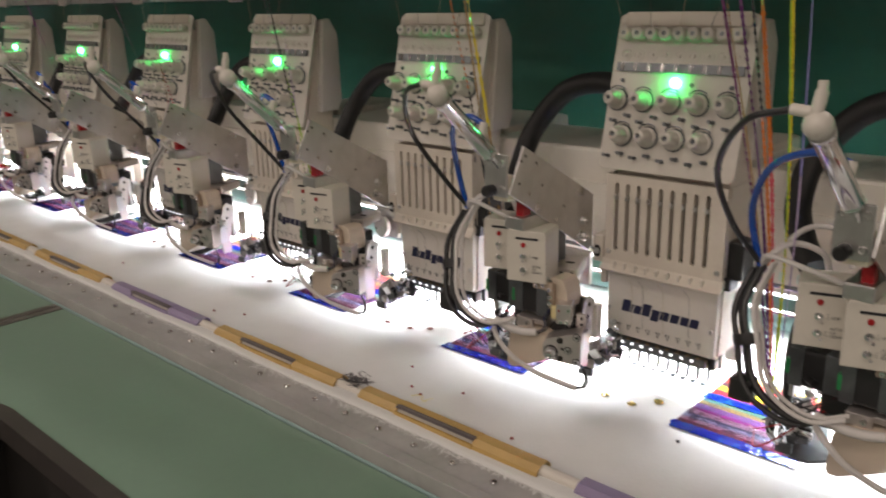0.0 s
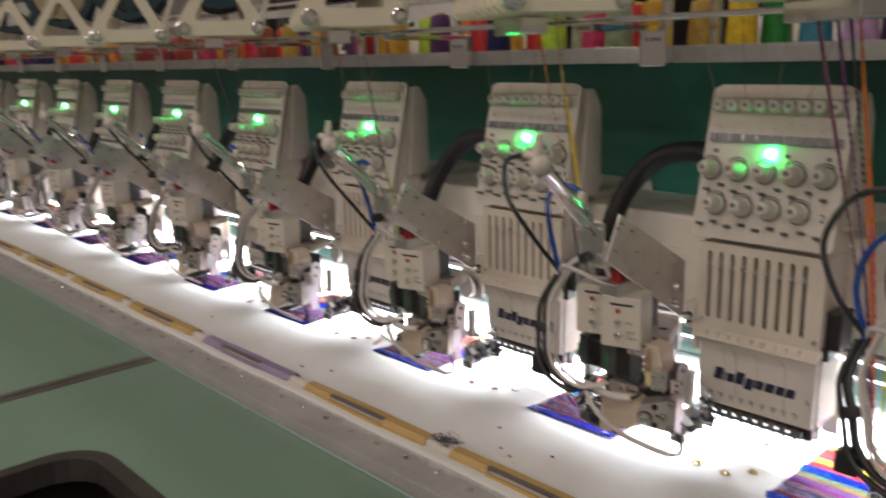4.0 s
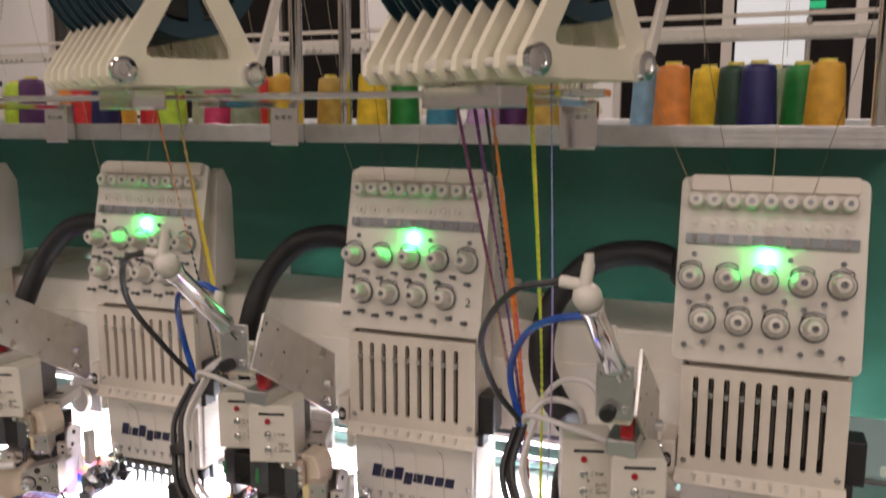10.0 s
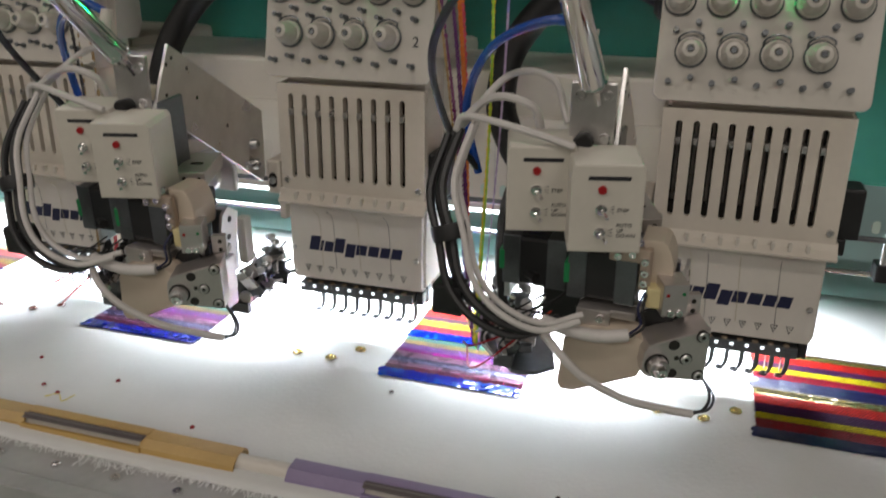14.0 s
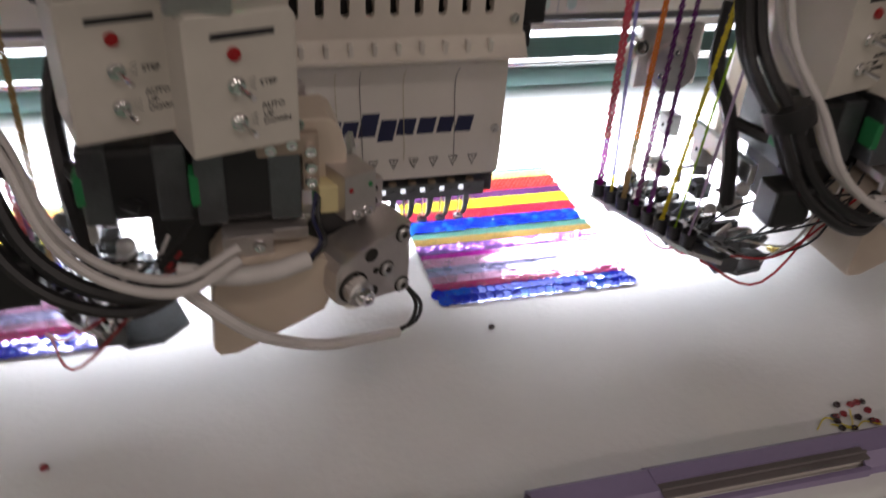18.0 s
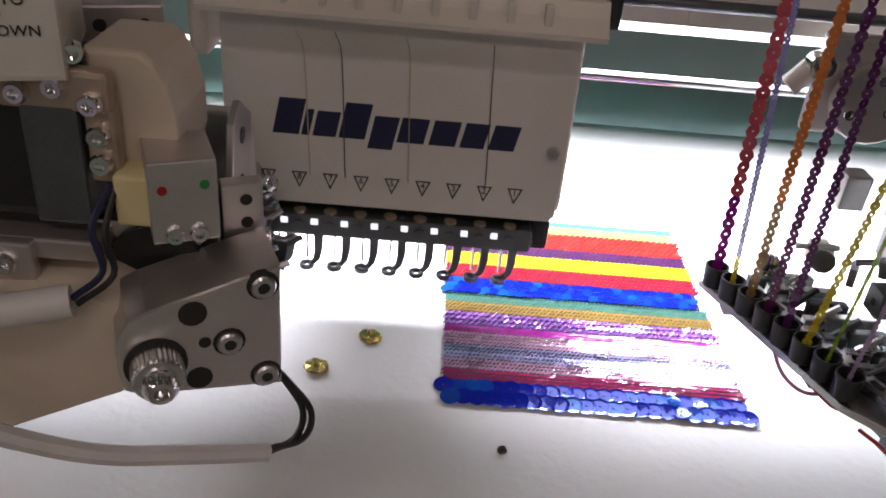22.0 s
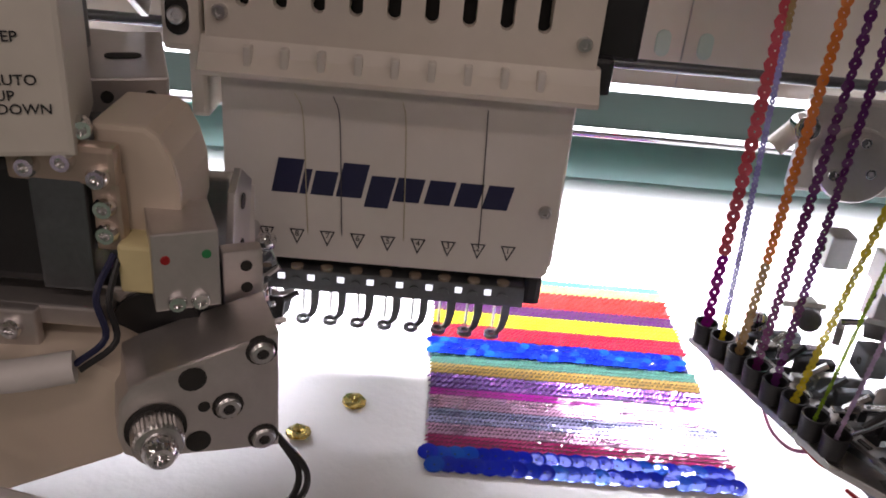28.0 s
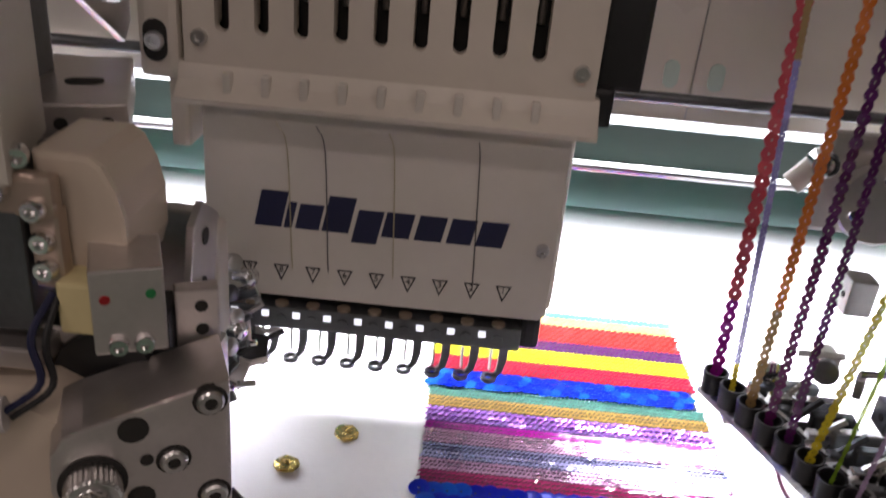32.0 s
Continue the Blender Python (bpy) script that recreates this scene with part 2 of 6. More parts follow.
def ring_plate(bm, outer, inner, place, depth):
    """A plate with one opening; outer and inner have the same number of points."""
    n = len(outer)
    L = [[bm.verts.new(place(u, v, w)) for u, v in poly] for poly in (outer, inner) for w in (0, depth)]
    oa, ob_, ia, ib = L
    fs = []
    for i in range(n):
        j = (i + 1) % n
        for q in ((oa[i], oa[j], ob_[j], ob_[i]), (ia[i], ib[i], ib[j], ia[j]), (oa[i], ia[i], ia[j], oa[j]), (ob_[i], ob_[j], ib[j], ib[i])):
            fs.append(bm.faces.new(q))
    bmesh.ops.recalc_face_normals(bm, faces=fs)
    return bm


def front(y):
    return lambda u, v, w: (u, y + w, v)


def side(x):
    return lambda u, v, w: (x + w, u, v)


def flat(z):
    return lambda u, v, w: (u, v, z + w)


def circle(r, n=36, cx=0.0, cy=0.0, a0=0.0):
    return [(cx + r * math.cos(a0 + 2 * math.pi * i / n), cy + r * math.sin(a0 + 2 * math.pi * i / n)) for i in range(n)]


def screw(name, p, axis, r, parent, mat=None, h=None):
    ax = Vector(axis).normalized()
    bm = mesh()
    h = h or r * 0.8
    turned(bm, p, ax, [(0, r), (h * 0.6, r), (h, r * 0.82), (h, r * 0.48), (h * 0.45, r * 0.42)], 12)
    return part(name, bm, mat or STEEL, parent, smooth=True)


def text_mesh(name, body, size, mat, parent, m, align="LEFT", shear=0.0, bold=0.0):
    cu = bpy.data.curves.new(name, "FONT")
    cu.body, cu.size, cu.align_x, cu.shear, cu.offset, cu.extrude = body, size, align, shear, bold, 0.00012
    cu.resolution_u = 3
    tmp = bpy.data.objects.new(name, cu)
    me = bpy.data.meshes.new_from_object(tmp)
    bpy.data.objects.remove(tmp)
    me.materials.clear()
    me.materials.append(mat)
    me.transform(m)
    ob = new(name, me)
    ob.parent = parent
    return ob


# ---- large structure ----
FLOOR_Z = -0.86
HALL = (-12.0, 5.0, -5.0, 5.4, 4.4)     # x0, x1, y0, y1, ceiling


def structure(name, bm, mat, label, category, smooth=False):
    return tagged(part(name, bm, mat, None, "", smooth), label, category, "", "structure")


FLOORMAT = material("grey_floor_paint", (0.23, 0.25, 0.24), 0.4, var=0.15, scale=1.5, bump=0.03)
WALLMAT = material("hall_wall_paint", (0.47, 0.44, 0.41), 0.8, var=0.05, scale=2)
CEILMAT = material("hall_ceiling_sheet", (0.34, 0.32, 0.30), 0.8, var=0.08, scale=2)
structure("floor", box(mesh(), HALL[0], HALL[1], HALL[2], HALL[3] + 6, FLOOR_Z - 0.1, FLOOR_Z), FLOORMAT, "grey painted concrete factory floor", "floor")
structure("ceiling", box(mesh(), HALL[0], HALL[1], HALL[2], HALL[3] + 6, HALL[4], HALL[4] + 0.1), CEILMAT, "grey sheet-metal factory ceiling", "ceiling")
structure("wall_south", box(mesh(), HALL[0], HALL[1], HALL[2] - 0.15, HALL[2], FLOOR_Z, HALL[4]), WALLMAT, "plain grey factory wall", "wall")
structure("wall_east", box(mesh(), HALL[1], HALL[1] + 0.15, HALL[2], HALL[3], FLOOR_Z, HALL[4]), WALLMAT, "plain grey factory wall", "wall")

# machine bed below the heads, the green main beam and its shelf
COVER_TOP = 0.272
COVERWHITE = material("ivory_white_cover_paint", (0.84, 0.80, 0.72), 0.3, var=0.05, scale=12)


# pale colour stands for the light seen through the cover's slotted holes
SLOTPALE = material("pale_mint_slot", (0.66, 0.80, 0.72), 0.4, var=0.06)


def bed_and_beam():
    structure("machine_bed", box(mesh(), X_END, 1.9, -0.275, 0.95, -0.055, -0.012, 0.003), TEAL, "pale teal painted machine bed under the cloth", "machine bed")
    structure("machine_beam", box(mesh(), X_END, 1.9, 0.235, 0.60, 0.150, 0.452, 0.006), GREEN, "dark green painted main beam of the machine", "machine beam")
    bm = mesh()
    box(bm, X_END, 0.372, 0.057, 0.062, 0.1440, 0.232)
    box(bm, X_END, 0.372, 0.062, 0.20, 0.228, COVER_TOP, 0.004)
    box(bm, X_END, 0.372, 0.062, 0.19, 0.1440, 0.1470)
    structure("front_rail_cover", bm, COVERWHITE, "cream painted sheet cover along the machine beam", "machine cover")
    for k in HEADS[:6]:
        for x in (0.107, 0.125):
            bm = mesh()
            prism(bm, rounded(k * PITCH + x - 0.003, k * PITCH + x + 0.003, 0.1575, 0.1685, 0.0028, 3), front(0.0553), 0.0014)
            part("slot_plug", bm, SLOTPALE, bpy.data.objects["front_rail_cover"])
        part("cover_joint", box(mesh(), k * PITCH + 0.1160, k * PITCH + 0.1166, 0.0566, 0.0571, 0.1442, 0.2318), ALU, bpy.data.objects["front_rail_cover"])
    led = part("led_strip", box(mesh(), X_END, 0.38, 0.0580, 0.1020, 0.1400, 0.1435), LED_W)
    tagged(led, "bright white led strip below the rail cover", "led strip", "", "structure")
    for nm, y, z, r, m, x1 in (("slide_rod", 0.048, 0.1550, 0.0024, DARKSTEEL, 0.62), ("thin_rod", 0.098, 0.1072, 0.0026, CHROME, 0.62)):
        structure(nm, cyl(mesh(), (X_END, y, z), (x1, y, z), r, seg=12), m, "polished steel rod running behind the heads", "rod", True)
    for x in (0.455, 0.60):
        th = thing("rod_bracket", "clear and chrome bracket holding the steel rods", "bracket", "rod brackets")
        part("post", cyl(mesh(), (x, 0.09, 0.112), (x, 0.09, 0.185), 0.0035), CHROME, th, smooth=True)
        part("clamp", box(mesh(), x - 0.006, x + 0.006, 0.085, 0.105, 0.104, 0.120, 0.002), BLACK, th)
        part("collar", cyl(mesh(), (x - 0.006, 0.048, 0.155), (x + 0.006, 0.048, 0.155), 0.0065), CHROME, th, smooth=True)
        part("link", box(mesh(), x - 0.003, x + 0.003, 0.048, 0.092, 0.160, 0.166, 0.001), STEEL, th)



bed_and_beam()


# ---- cloth, border frame, clips ----
FRONT = -0.27
RAILGREY = material("dull_aluminium_paint", (0.46, 0.45, 0.44), 0.5, 0.25, var=0.2, scale=14, bump=0.06)
moving = []           # all that rides on the embroidery frame


def cloth_frame():
    bm = mesh()
    rnd = random.Random(3)
    xs = [X_END + 0.03 + i * (6.15 / 300) for i in range(301)]
    ys = [-0.222, -0.212, -0.205, -0.198, -0.18, -0.15, -0.1, -0.04, 0.02, 0.08, 0.15, 0.225, 0.31]
    grid = []
    for x in xs:
        row = []
        for y in ys:
            z = 0.0 + 0.0008 * noise.noise(Vector((x * 6, y * 9, 0)))
            if y < -0.19:
                z = 0.004 + 0.001 * math.sin(x * 19) + (0.002 if -0.21 < y < -0.2 else 0)
            row.append(bm.verts.new((x, y + (0.0012 * rnd.random() if y < -0.22 else 0), z)))
        grid.append(row)
    for a, b in zip(grid, grid[1:]):
        for j in range(len(ys) - 1):
            bm.faces.new((a[j], b[j], b[j + 1], a[j + 1]))
    sheet = part("cloth_sheet", bm, CLOTH, None, "", True)
    sol = sheet.modifiers.new("thickness", "SOLIDIFY")
    sol.thickness, sol.offset = 0.0012, -1
    tagged(sheet, "long white cloth sheet stretched on the embroidery frame", "cloth", "", "structure")
    moving.append(sheet)
    fr = thing("border_frame", "white aluminium border frame with round-headed screws and frayed cloth edge", "embroidery frame")
    bm = mesh()
    box(bm, X_END, 0.90, FRONT, -0.213, -0.010, 0.0015, 0.0015)
    part("rail", bm, RAILGREY, fr)
    bm = mesh()
    box(bm, X_END, 0.90, FRONT - 0.004, FRONT + 0.012, -0.012, 0.006, 0.001)
    part("edge_lip", bm, RAILGREY, fr)
    part("clip_tube", cyl(mesh(), (X_END, -0.196, 0.0065), (0.90, -0.196, 0.0065), 0.0065, seg=14), PLASTIC, fr, "white tube under the clips", True)
    first = None
    for i in range(112):
        x = 0.81 - i * 0.0535
        bm = mesh()
        if first is None:
            first = screw("frame_screw", (0, 0, 0), (0, 0, 1), 0.0042, fr, CHROME, 0.0028)
            first.location = (x, -0.238, 0.0016)
        else:
            ob = new("frame_screw", first.data)
            ob.parent, ob.location = fr, (x, -0.238, 0.0016)
        bm.free()
    # frayed edge: many short curled threads
    V, F = [], []
    r = random.Random(8)
    for i in range(5200):
        x = 0.88 - 6.0 * (i / 5200) ** 1.7
        y, z, a = -0.2215, 0.0045, r.uniform(-2.6, -0.5)
        L = r.uniform(0.003, 0.010) * (1.5 if math.sin(x * 41) > 0.5 else 0.8)
        w = 0.00035
        base = len(V)
        for s in range(4):
            V.extend([(x - w, y, z), (x + w, y, z)])
            x += math.cos(a) * L / 3
            y += math.sin(a) * L / 3
            a += r.uniform(-0.9, 0.9)
            z = max(0.0022, z - 0.0008)
        for s in range(3):
            q = base + 2 * s
            F.append((q, q + 1, q + 3, q + 2))
    me = bpy.data.meshes.new("frayed_edge")
    me.from_pydata(V, [], F)
    me.materials.append(FRAY)
    ob = new("frayed_edge", me)
    ob.parent = fr
    ob["kind"] = "stuff"
    moving.append(fr)
    # snap-on clips
    def clip(mat, label):
        th = thing("cloth_clip", label, "clip", "clips along the border frame")
        bm = mesh()
        sec = [(-0.2085, 0.001), (-0.2065, 0.0085), (-0.2005, 0.0135), (-0.188, 0.0138), (-0.1835, 0.0095), (-0.1835, 0.003), (-0.1850, 0.003), (-0.1850, 0.0088), (-0.1885, 0.0122), (-0.2000, 0.0119), (-0.2050, 0.0076), (-0.2068, 0.001)]
        for x0, x1 in ((0.0, 0.062), (0.172, 0.255)):
            prism(bm, sec, side(x0), x1 - x0)
        back = [(-0.1965, 0.0128), (-0.1965, 0.0144), (-0.188, 0.0144), (-0.1828, 0.0095), (-0.1828, 0.003), (-0.1846, 0.003), (-0.1846, 0.0088), (-0.1885, 0.0128)]
        prism(bm, back, side(0.060), 0.114)
        box(bm, 0.060, 0.174, -0.2084, -0.2052, 0.0010, 0.0092, 0.0006)
        part("shell", bm, mat, th)
        bm = mesh()
        cyl(bm, (0.0605, -0.2010, 0.0146), (0.1735, -0.2010, 0.0146), 0.0009, seg=6)
        # plate over the tube, darkened for the shade inside the clip window
        box(bm, 0.0605, 0.1735, -0.2050, -0.1968, 0.0128, 0.0136)
        part("tongue", bm, DARKCLIP, th, "dark spring wire in the clip window")
        return th
    yel = clip(CLIP_Y, "ochre yellow plastic clip holding the cloth on the frame")
    vio = clip(CLIP_P, "pale violet plastic clip holding the cloth on the frame")
    cols = [vio, vio, vio, yel, yel, vio, yel, yel, yel, yel, vio, yel, yel, vio, yel, yel, yel, yel, yel, vio, yel]
    used = set()
    for i, c in enumerate(cols):
        m = pose(0.620 - 0.298 * i, 0, 0)
        if c.name not in used:
            used.add(c.name)
            c.matrix_basis = m
            moving.append(c)
        else:
            moving.append(copy_thing(c, m))


cloth_frame()


# ---- front table ----
def front_table():
    rim = material("dark_rim_rubber", (0.05, 0.045, 0.04), 0.4, var=0.2)
    seam = material("aluminium_seam", (0.34, 0.32, 0.30), 0.38, 0.9, var=0.15, scale=30)
    lav = material("lavender_cloth", (0.52, 0.47, 0.62), 0.85, var=0.05, scale=20, bump=0.2)
    x1 = 1.09
    for i in range(6):
        a, b = x1 - 0.985, x1
        th = thing("table_panel", "pale green laminate table panel with a rounded opening", "table", "front table panels")
        th["kind"] = "structure"
        bm = mesh()
        n = 24
        outer, inner = [], rounded(a + 0.24, a + 0.80, -0.86, -0.485, 0.06, 5)
        cx, cy = a + 0.49, -0.66
        for u, v in inner:
            du, dv = u - cx, v - cy
            k = min(((b - 0.034 if du > 0 else a + 0.0) - cx) / du if abs(du) > 1e-6 else 9, ((-0.280 if dv > 0 else -1.10) - cy) / dv if abs(dv) > 1e-6 else 9)
            outer.append((cx + du * k, cy + dv * k))
        # true corners of the panel
        for c in ((a, -0.280), (b - 0.034, -0.280), (a, -1.10), (b - 0.034, -1.10)):
            j = min(range(len(outer)), key=lambda q: (outer[q][0] - c[0]) ** 2 + (outer[q][1] - c[1]) ** 2)
            outer[j] = c
        ring_plate(bm, outer, inner, flat(-0.030), 0.018)
        part("panel", bm, TABLE, th)
        bm = mesh()
        ring_plate(bm, rounded(a + 0.226, a + 0.814, -0.874, -0.471, 0.068, 5), rounded(a + 0.246, a + 0.794, -0.854, -0.491, 0.056, 5), flat(-0.040), 0.0305)
        part("rim", bm, rim, th)
        bm = mesh()
        box(bm, a - 0.033, a - 0.019, -1.10, -0.280, -0.03, -0.0105, 0.001)
        box(bm, a - 0.015, a - 0.001, -1.10, -0.280, -0.03, -0.0105, 0.001)
        part("seam_strip", bm, seam, th)
        # near-black box paints the darkness below the opening
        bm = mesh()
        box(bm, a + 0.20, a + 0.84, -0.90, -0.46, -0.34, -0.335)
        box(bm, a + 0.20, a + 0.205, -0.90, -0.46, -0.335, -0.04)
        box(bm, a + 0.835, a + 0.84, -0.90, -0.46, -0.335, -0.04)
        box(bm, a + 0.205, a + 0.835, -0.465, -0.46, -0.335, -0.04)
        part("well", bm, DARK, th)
        bm = mesh()
        prism(bm, rounded(a + 0.22, a + 0.62, -0.90, -0.60, 0.05, 4), flat(-0.10), 0.01)
        part("stored_cloth", bm, lav, th)
        if i in (1, 2):
            for nm, u0, u1, v0, v1, m in (("warning_strip", a - 0.032, a - 0.008, -0.79, -0.69, CLIP_W), ("warning_label", a + 0.006, a + 0.045, -0.80, -0.755, CLIP_W)):
                part(nm, box(mesh(), u0, u1, v0, v1, -0.0103 if nm == "warning_strip" else -0.0118, -0.0095, 0.0), m, th, "yellow warning sticker")
            bm = mesh()
            turned(bm, (a + 0.026, -0.777, -0.0095), (0, 0, 1), [(0, 0.010), (0.0003, 0.010)], 18)
            part("label_sign", bm, REDBIT, th)
        x1 -= 0.985
    bm = mesh()
    box(bm, X_END, 1.06, -1.14, -1.10, -0.05, -0.010, 0.004)
    structure("table_edge", bm, rim, "dark rubber edge of the front table", "trim")


CLIP_W = material("warning_yellow", (0.75, 0.55, 0.03), 0.5, var=0.06)
front_table()


# ---- embroidery heads ----
TILT = radians(13)


def up(x, s, out=0.0):
    """A point on the leaning thread plate: s metres up from its lower edge, out metres proud of it."""
    return Vector((x, -0.006 + s * math.sin(TILT) - out * math.cos(TILT), 0.266 + s * math.cos(TILT) + out * math.sin(TILT)))


UP_N = (0, -math.cos(TILT), math.sin(TILT))


def head():
    th = thing("embroidery_head", "cream embroidery head with nine needles and a lit green lamp", "embroidery head", "row of embroidery heads")
    # rear housing and arm
    bm = mesh()
    prism(bm, [(0.006, 0.078), (0.012, 0.250), (0.003, 0.262), (0.030, 0.402), (0.050, 0.400), (0.062, 0.360), (0.062, 0.30), (0.056, 0.285), (0.056, 0.078)], side(-0.062), 0.130, 0.004)
    part("housing", bm, CREAM, th, smooth=True)
    bm = mesh()
    prism(bm, [(0.026, 0.285), (0.038, 0.418), (0.052, 0.420), (0.066, 0.398), (0.068, 0.300), (0.060, 0.285)], side(0.060), 0.018, 0.004)
    part("side_cover", bm, PLASTIC, th, smooth=True)
    part("arm", box(mesh(), -0.052, 0.052, 0.08, 0.235, 0.172, 0.282, 0.008), CREAM, th, smooth=True)
    # leaning thread plate
    bm = mesh()
    prism(bm, rounded(-0.0765, 0.0755, 0.0, 0.163, 0.007), lambda u, v, w: up(u, v, w), 0.004, 0.0012)
    plate = part("thread_plate", bm, PLASTIC, th, smooth=True)
    bm = mesh()
    prism(bm, rounded(-0.068, 0.068, 0.150, 0.1645, 0.003), lambda u, v, w: up(u, v, w), 0.007, 0.001)
    part("top_lip", bm, CREAM, plate)
    # thread guides
    ku = ru = None
    for i in range(9):
        x = -0.0627 + 0.0153 * i
        if ku is None:
            bm = mesh()
            turned(bm, up(0, 0.1415, 0.004), UP_N, [(0, 0.0050), (0.004, 0.0050), (0.0045, 0.0070), (0.011, 0.0070), (0.0125, 0.0058), (0.0128, 0.0024), (0.008, 0.0022)], 14)
            ku = part("guide_knob", bm, PLASTIC, plate, "white knob with a dark eye", True)
            bm = mesh()
            turned(bm, up(0, 0.121, 0.004), UP_N, [(0, 0.0062), (0.0012, 0.0062), (0.0012, 0.0045), (0.0004, 0.0042), (0.0004, 0.0022), (0.003, 0.0018)], 14)
            ru = part("guide_ring", bm, PLASTIC, plate, smooth=True)
            bm = mesh()
            turned(bm, up(0, 0.1415, 0.0130), UP_N, [(0, 0.0024), (0.0040, 0.0024)], 10)
            eye = part("guide_eye", bm, DARKSTEEL, plate)
            ku.location.x = ru.location.x = eye.location.x = x
        else:
            for o in (ku, ru, eye):
                c = new(o.name.split(".")[0], o.data)
                c.parent, c.location = plate, (x, 0, 0)
    bm = mesh()
    prism(bm, rounded(-0.0700, 0.0690, 0.1035, 0.1125, 0.001, 2), lambda u, v, w: up(u, v, w), 0.0075)
    bar = part("thread_bar", bm, DARKSTEEL, plate)
    for i in range(9):
        x = -0.0627 + 0.0153 * i
        bm = mesh()
        prism(bm, rounded(x - 0.002, x + 0.002, 0.1042, 0.1118, 0.0004, 1), lambda u, v, w: up(u, v, w), 0.0085)
        part("thread_clip", bm, CHROME, bar)
    bm = mesh()
    turned(bm, up(-0.001, 0.0937, 0.004), UP_N, [(0, 0.0050), (0.003, 0.0050), (0.0058, 0.0032), (0.0066, 0.0004)], 14)
    part("signal_lamp", bm, LED_G, plate, "glowing green lamp")
    for x, s in ((0.0165, 0.0925), (-0.062, 0.094), (0.058, 0.092)):
        screw("plate_screw", up(x, s, 0.004), UP_N, 0.0024, plate, DARKSTEEL)
    # tension knobs: five above, four below
    kn = sp = None
    for x, s in [(-0.0635 + 0.0302 * i, 0.0735) for i in range(5)] + [(-0.052 + 0.0298 * i, 0.0365) for i in range(4)]:
        if kn is None:
            bm = mesh()
            turned(bm, up(0, 0, 0.007), UP_N, [(0, 0.0105), (0.0025, 0.0105), (0.0035, 0.0088), (0.010, 0.0086), (0.0165, 0.0072), (0.0195, 0.0058), (0.0205, 0.0030), (0.017, 0.0022)], 20)
            kn = part("tension_knob", bm, PLASTIC, plate, smooth=True)
            bm = mesh()
            turned(bm, up(0, 0, 0.004), UP_N, [(0, 0.0112), (0.0022, 0.0118), (0.0030, 0.0108)], 20)
            tube(bm, [up(-0.0095, 0.0045, 0.006), up(-0.0085, 0.0105, 0.009), up(0.0, 0.0140, 0.010), up(0.0075, 0.0120, 0.009), up(0.0085, 0.0085, 0.010)], 0.0008, 5, 5)
            sp = part("tension_spring", bm, DARKSTEEL, plate, smooth=True)
            bm = mesh()
            turned(bm, up(0, 0, 0.0255), UP_N, [(0, 0.0023), (0.0014, 0.0021)], 8)
            ey = part("knob_eye", bm, DARKSTEEL, plate)
            objs = (kn, sp, ey)
            for o in objs:
                o.location = up(x, s) - up(0, 0)
        else:
            for o in objs:
                c = new(o.name.split(".")[0], o.data)
                c.parent, c.location = plate, up(x, s) - up(0, 0)
    pin = None
    for i in range(9):
        for x, s in ((-0.064 + 0.0155 * i, 0.0545 + (0.003 if i % 2 else -0.003)), (-0.066 + 0.0157 * i, 0.0150 + (0.0025 if i % 2 else -0.001))):
            if pin is None:
                bm = mesh()
                turned(bm, up(0, 0, 0.004), UP_N, [(0, 0.0024), (0.002, 0.0024), (0.002, 0.0012), (0.009, 0.0012), (0.009, 0.0022), (0.0105, 0.0020)], 8)
                pin = part("thread_pin", bm, DARKSTEEL, plate)
                c = pin
            else:
                c = new("thread_pin", pin.data)
                c.parent = plate
            c.location = up(x, s) - up(0, 0)
    # slotted take-up cover
    bm = mesh()
    y0 = -0.004
    slots = [-0.0545 + 0.0130 * i for i in range(9)]
    edges = [-0.0675] + [v for s in slots for v in (s - 0.0024, s + 0.0024)] + [0.0695]
    prism(bm, [(-0.0045, 0.1650), (-0.0075, 0.1595), (-0.0125, 0.1545), (-0.0118, 0.1525), (-0.0060, 0.1555), (0.004, 0.1590), (0.004, 0.1650)], side(-0.0695), 0.141, 0.0006)
    cover = part("take_up_cover", bm, CREAM, th)
    zt, zb, hw = 0.2515, 0.1755, 0.0024

    def scallop(z, sign):
        """The inner edge of the slotted plate: straight, with a half-round notch at each slot."""
        out = []
        for q in slots:
            out.extend((q - hw * math.cos(radians(v)), z + sign * hw * (1 - math.sin(radians(v)))) for v in range(0, 181, 30))
        return out
    bm = mesh()
    prism(bm, [(-0.0675, 0.2605), (-0.0675, zt - hw), *scallop(zt, -1), (0.0695, zt - hw), (0.0695, 0.2605)], front(y0 - 0.0008), 0.0048)
    part("cover_top", bm, CREAM, cover)
    bm = mesh()
    prism(bm, [(-0.0675, 0.1640), (-0.0675, zb + hw), *scallop(zb, 1), (0.0695, zb + hw), (0.0695, 0.1640)], front(y0 - 0.0008), 0.0048)
    part("cover_apron", bm, CREAM, cover)
    for a, b in zip(edges[::2], edges[1::2]):
        part("cover_bar", box(mesh(), a, b, y0 - 0.0008, 0.0035, zb + hw, zt - hw), CREAM, cover)
    for a, b in ((-0.0675, -0.0655), (0.0675, 0.0695)):
        part("cover_side", box(mesh(), a, b, 0.004, 0.045, 0.158, 0.2605), CREAM, cover)
    # dark sheet behind the slots, in place of their shade
    part("slot_shadow_box", box(mesh(), -0.0650, 0.0670, 0.009, 0.0105, 0.165, 0.2600), DARK, cover, "dark sheet painted for the shade inside the slots")
    for i, s in enumerate(slots):
        bm = mesh()
        cyl(bm, (s, 0.0065, 0.186), (s, 0.0065, 0.252), 0.0013, seg=8)
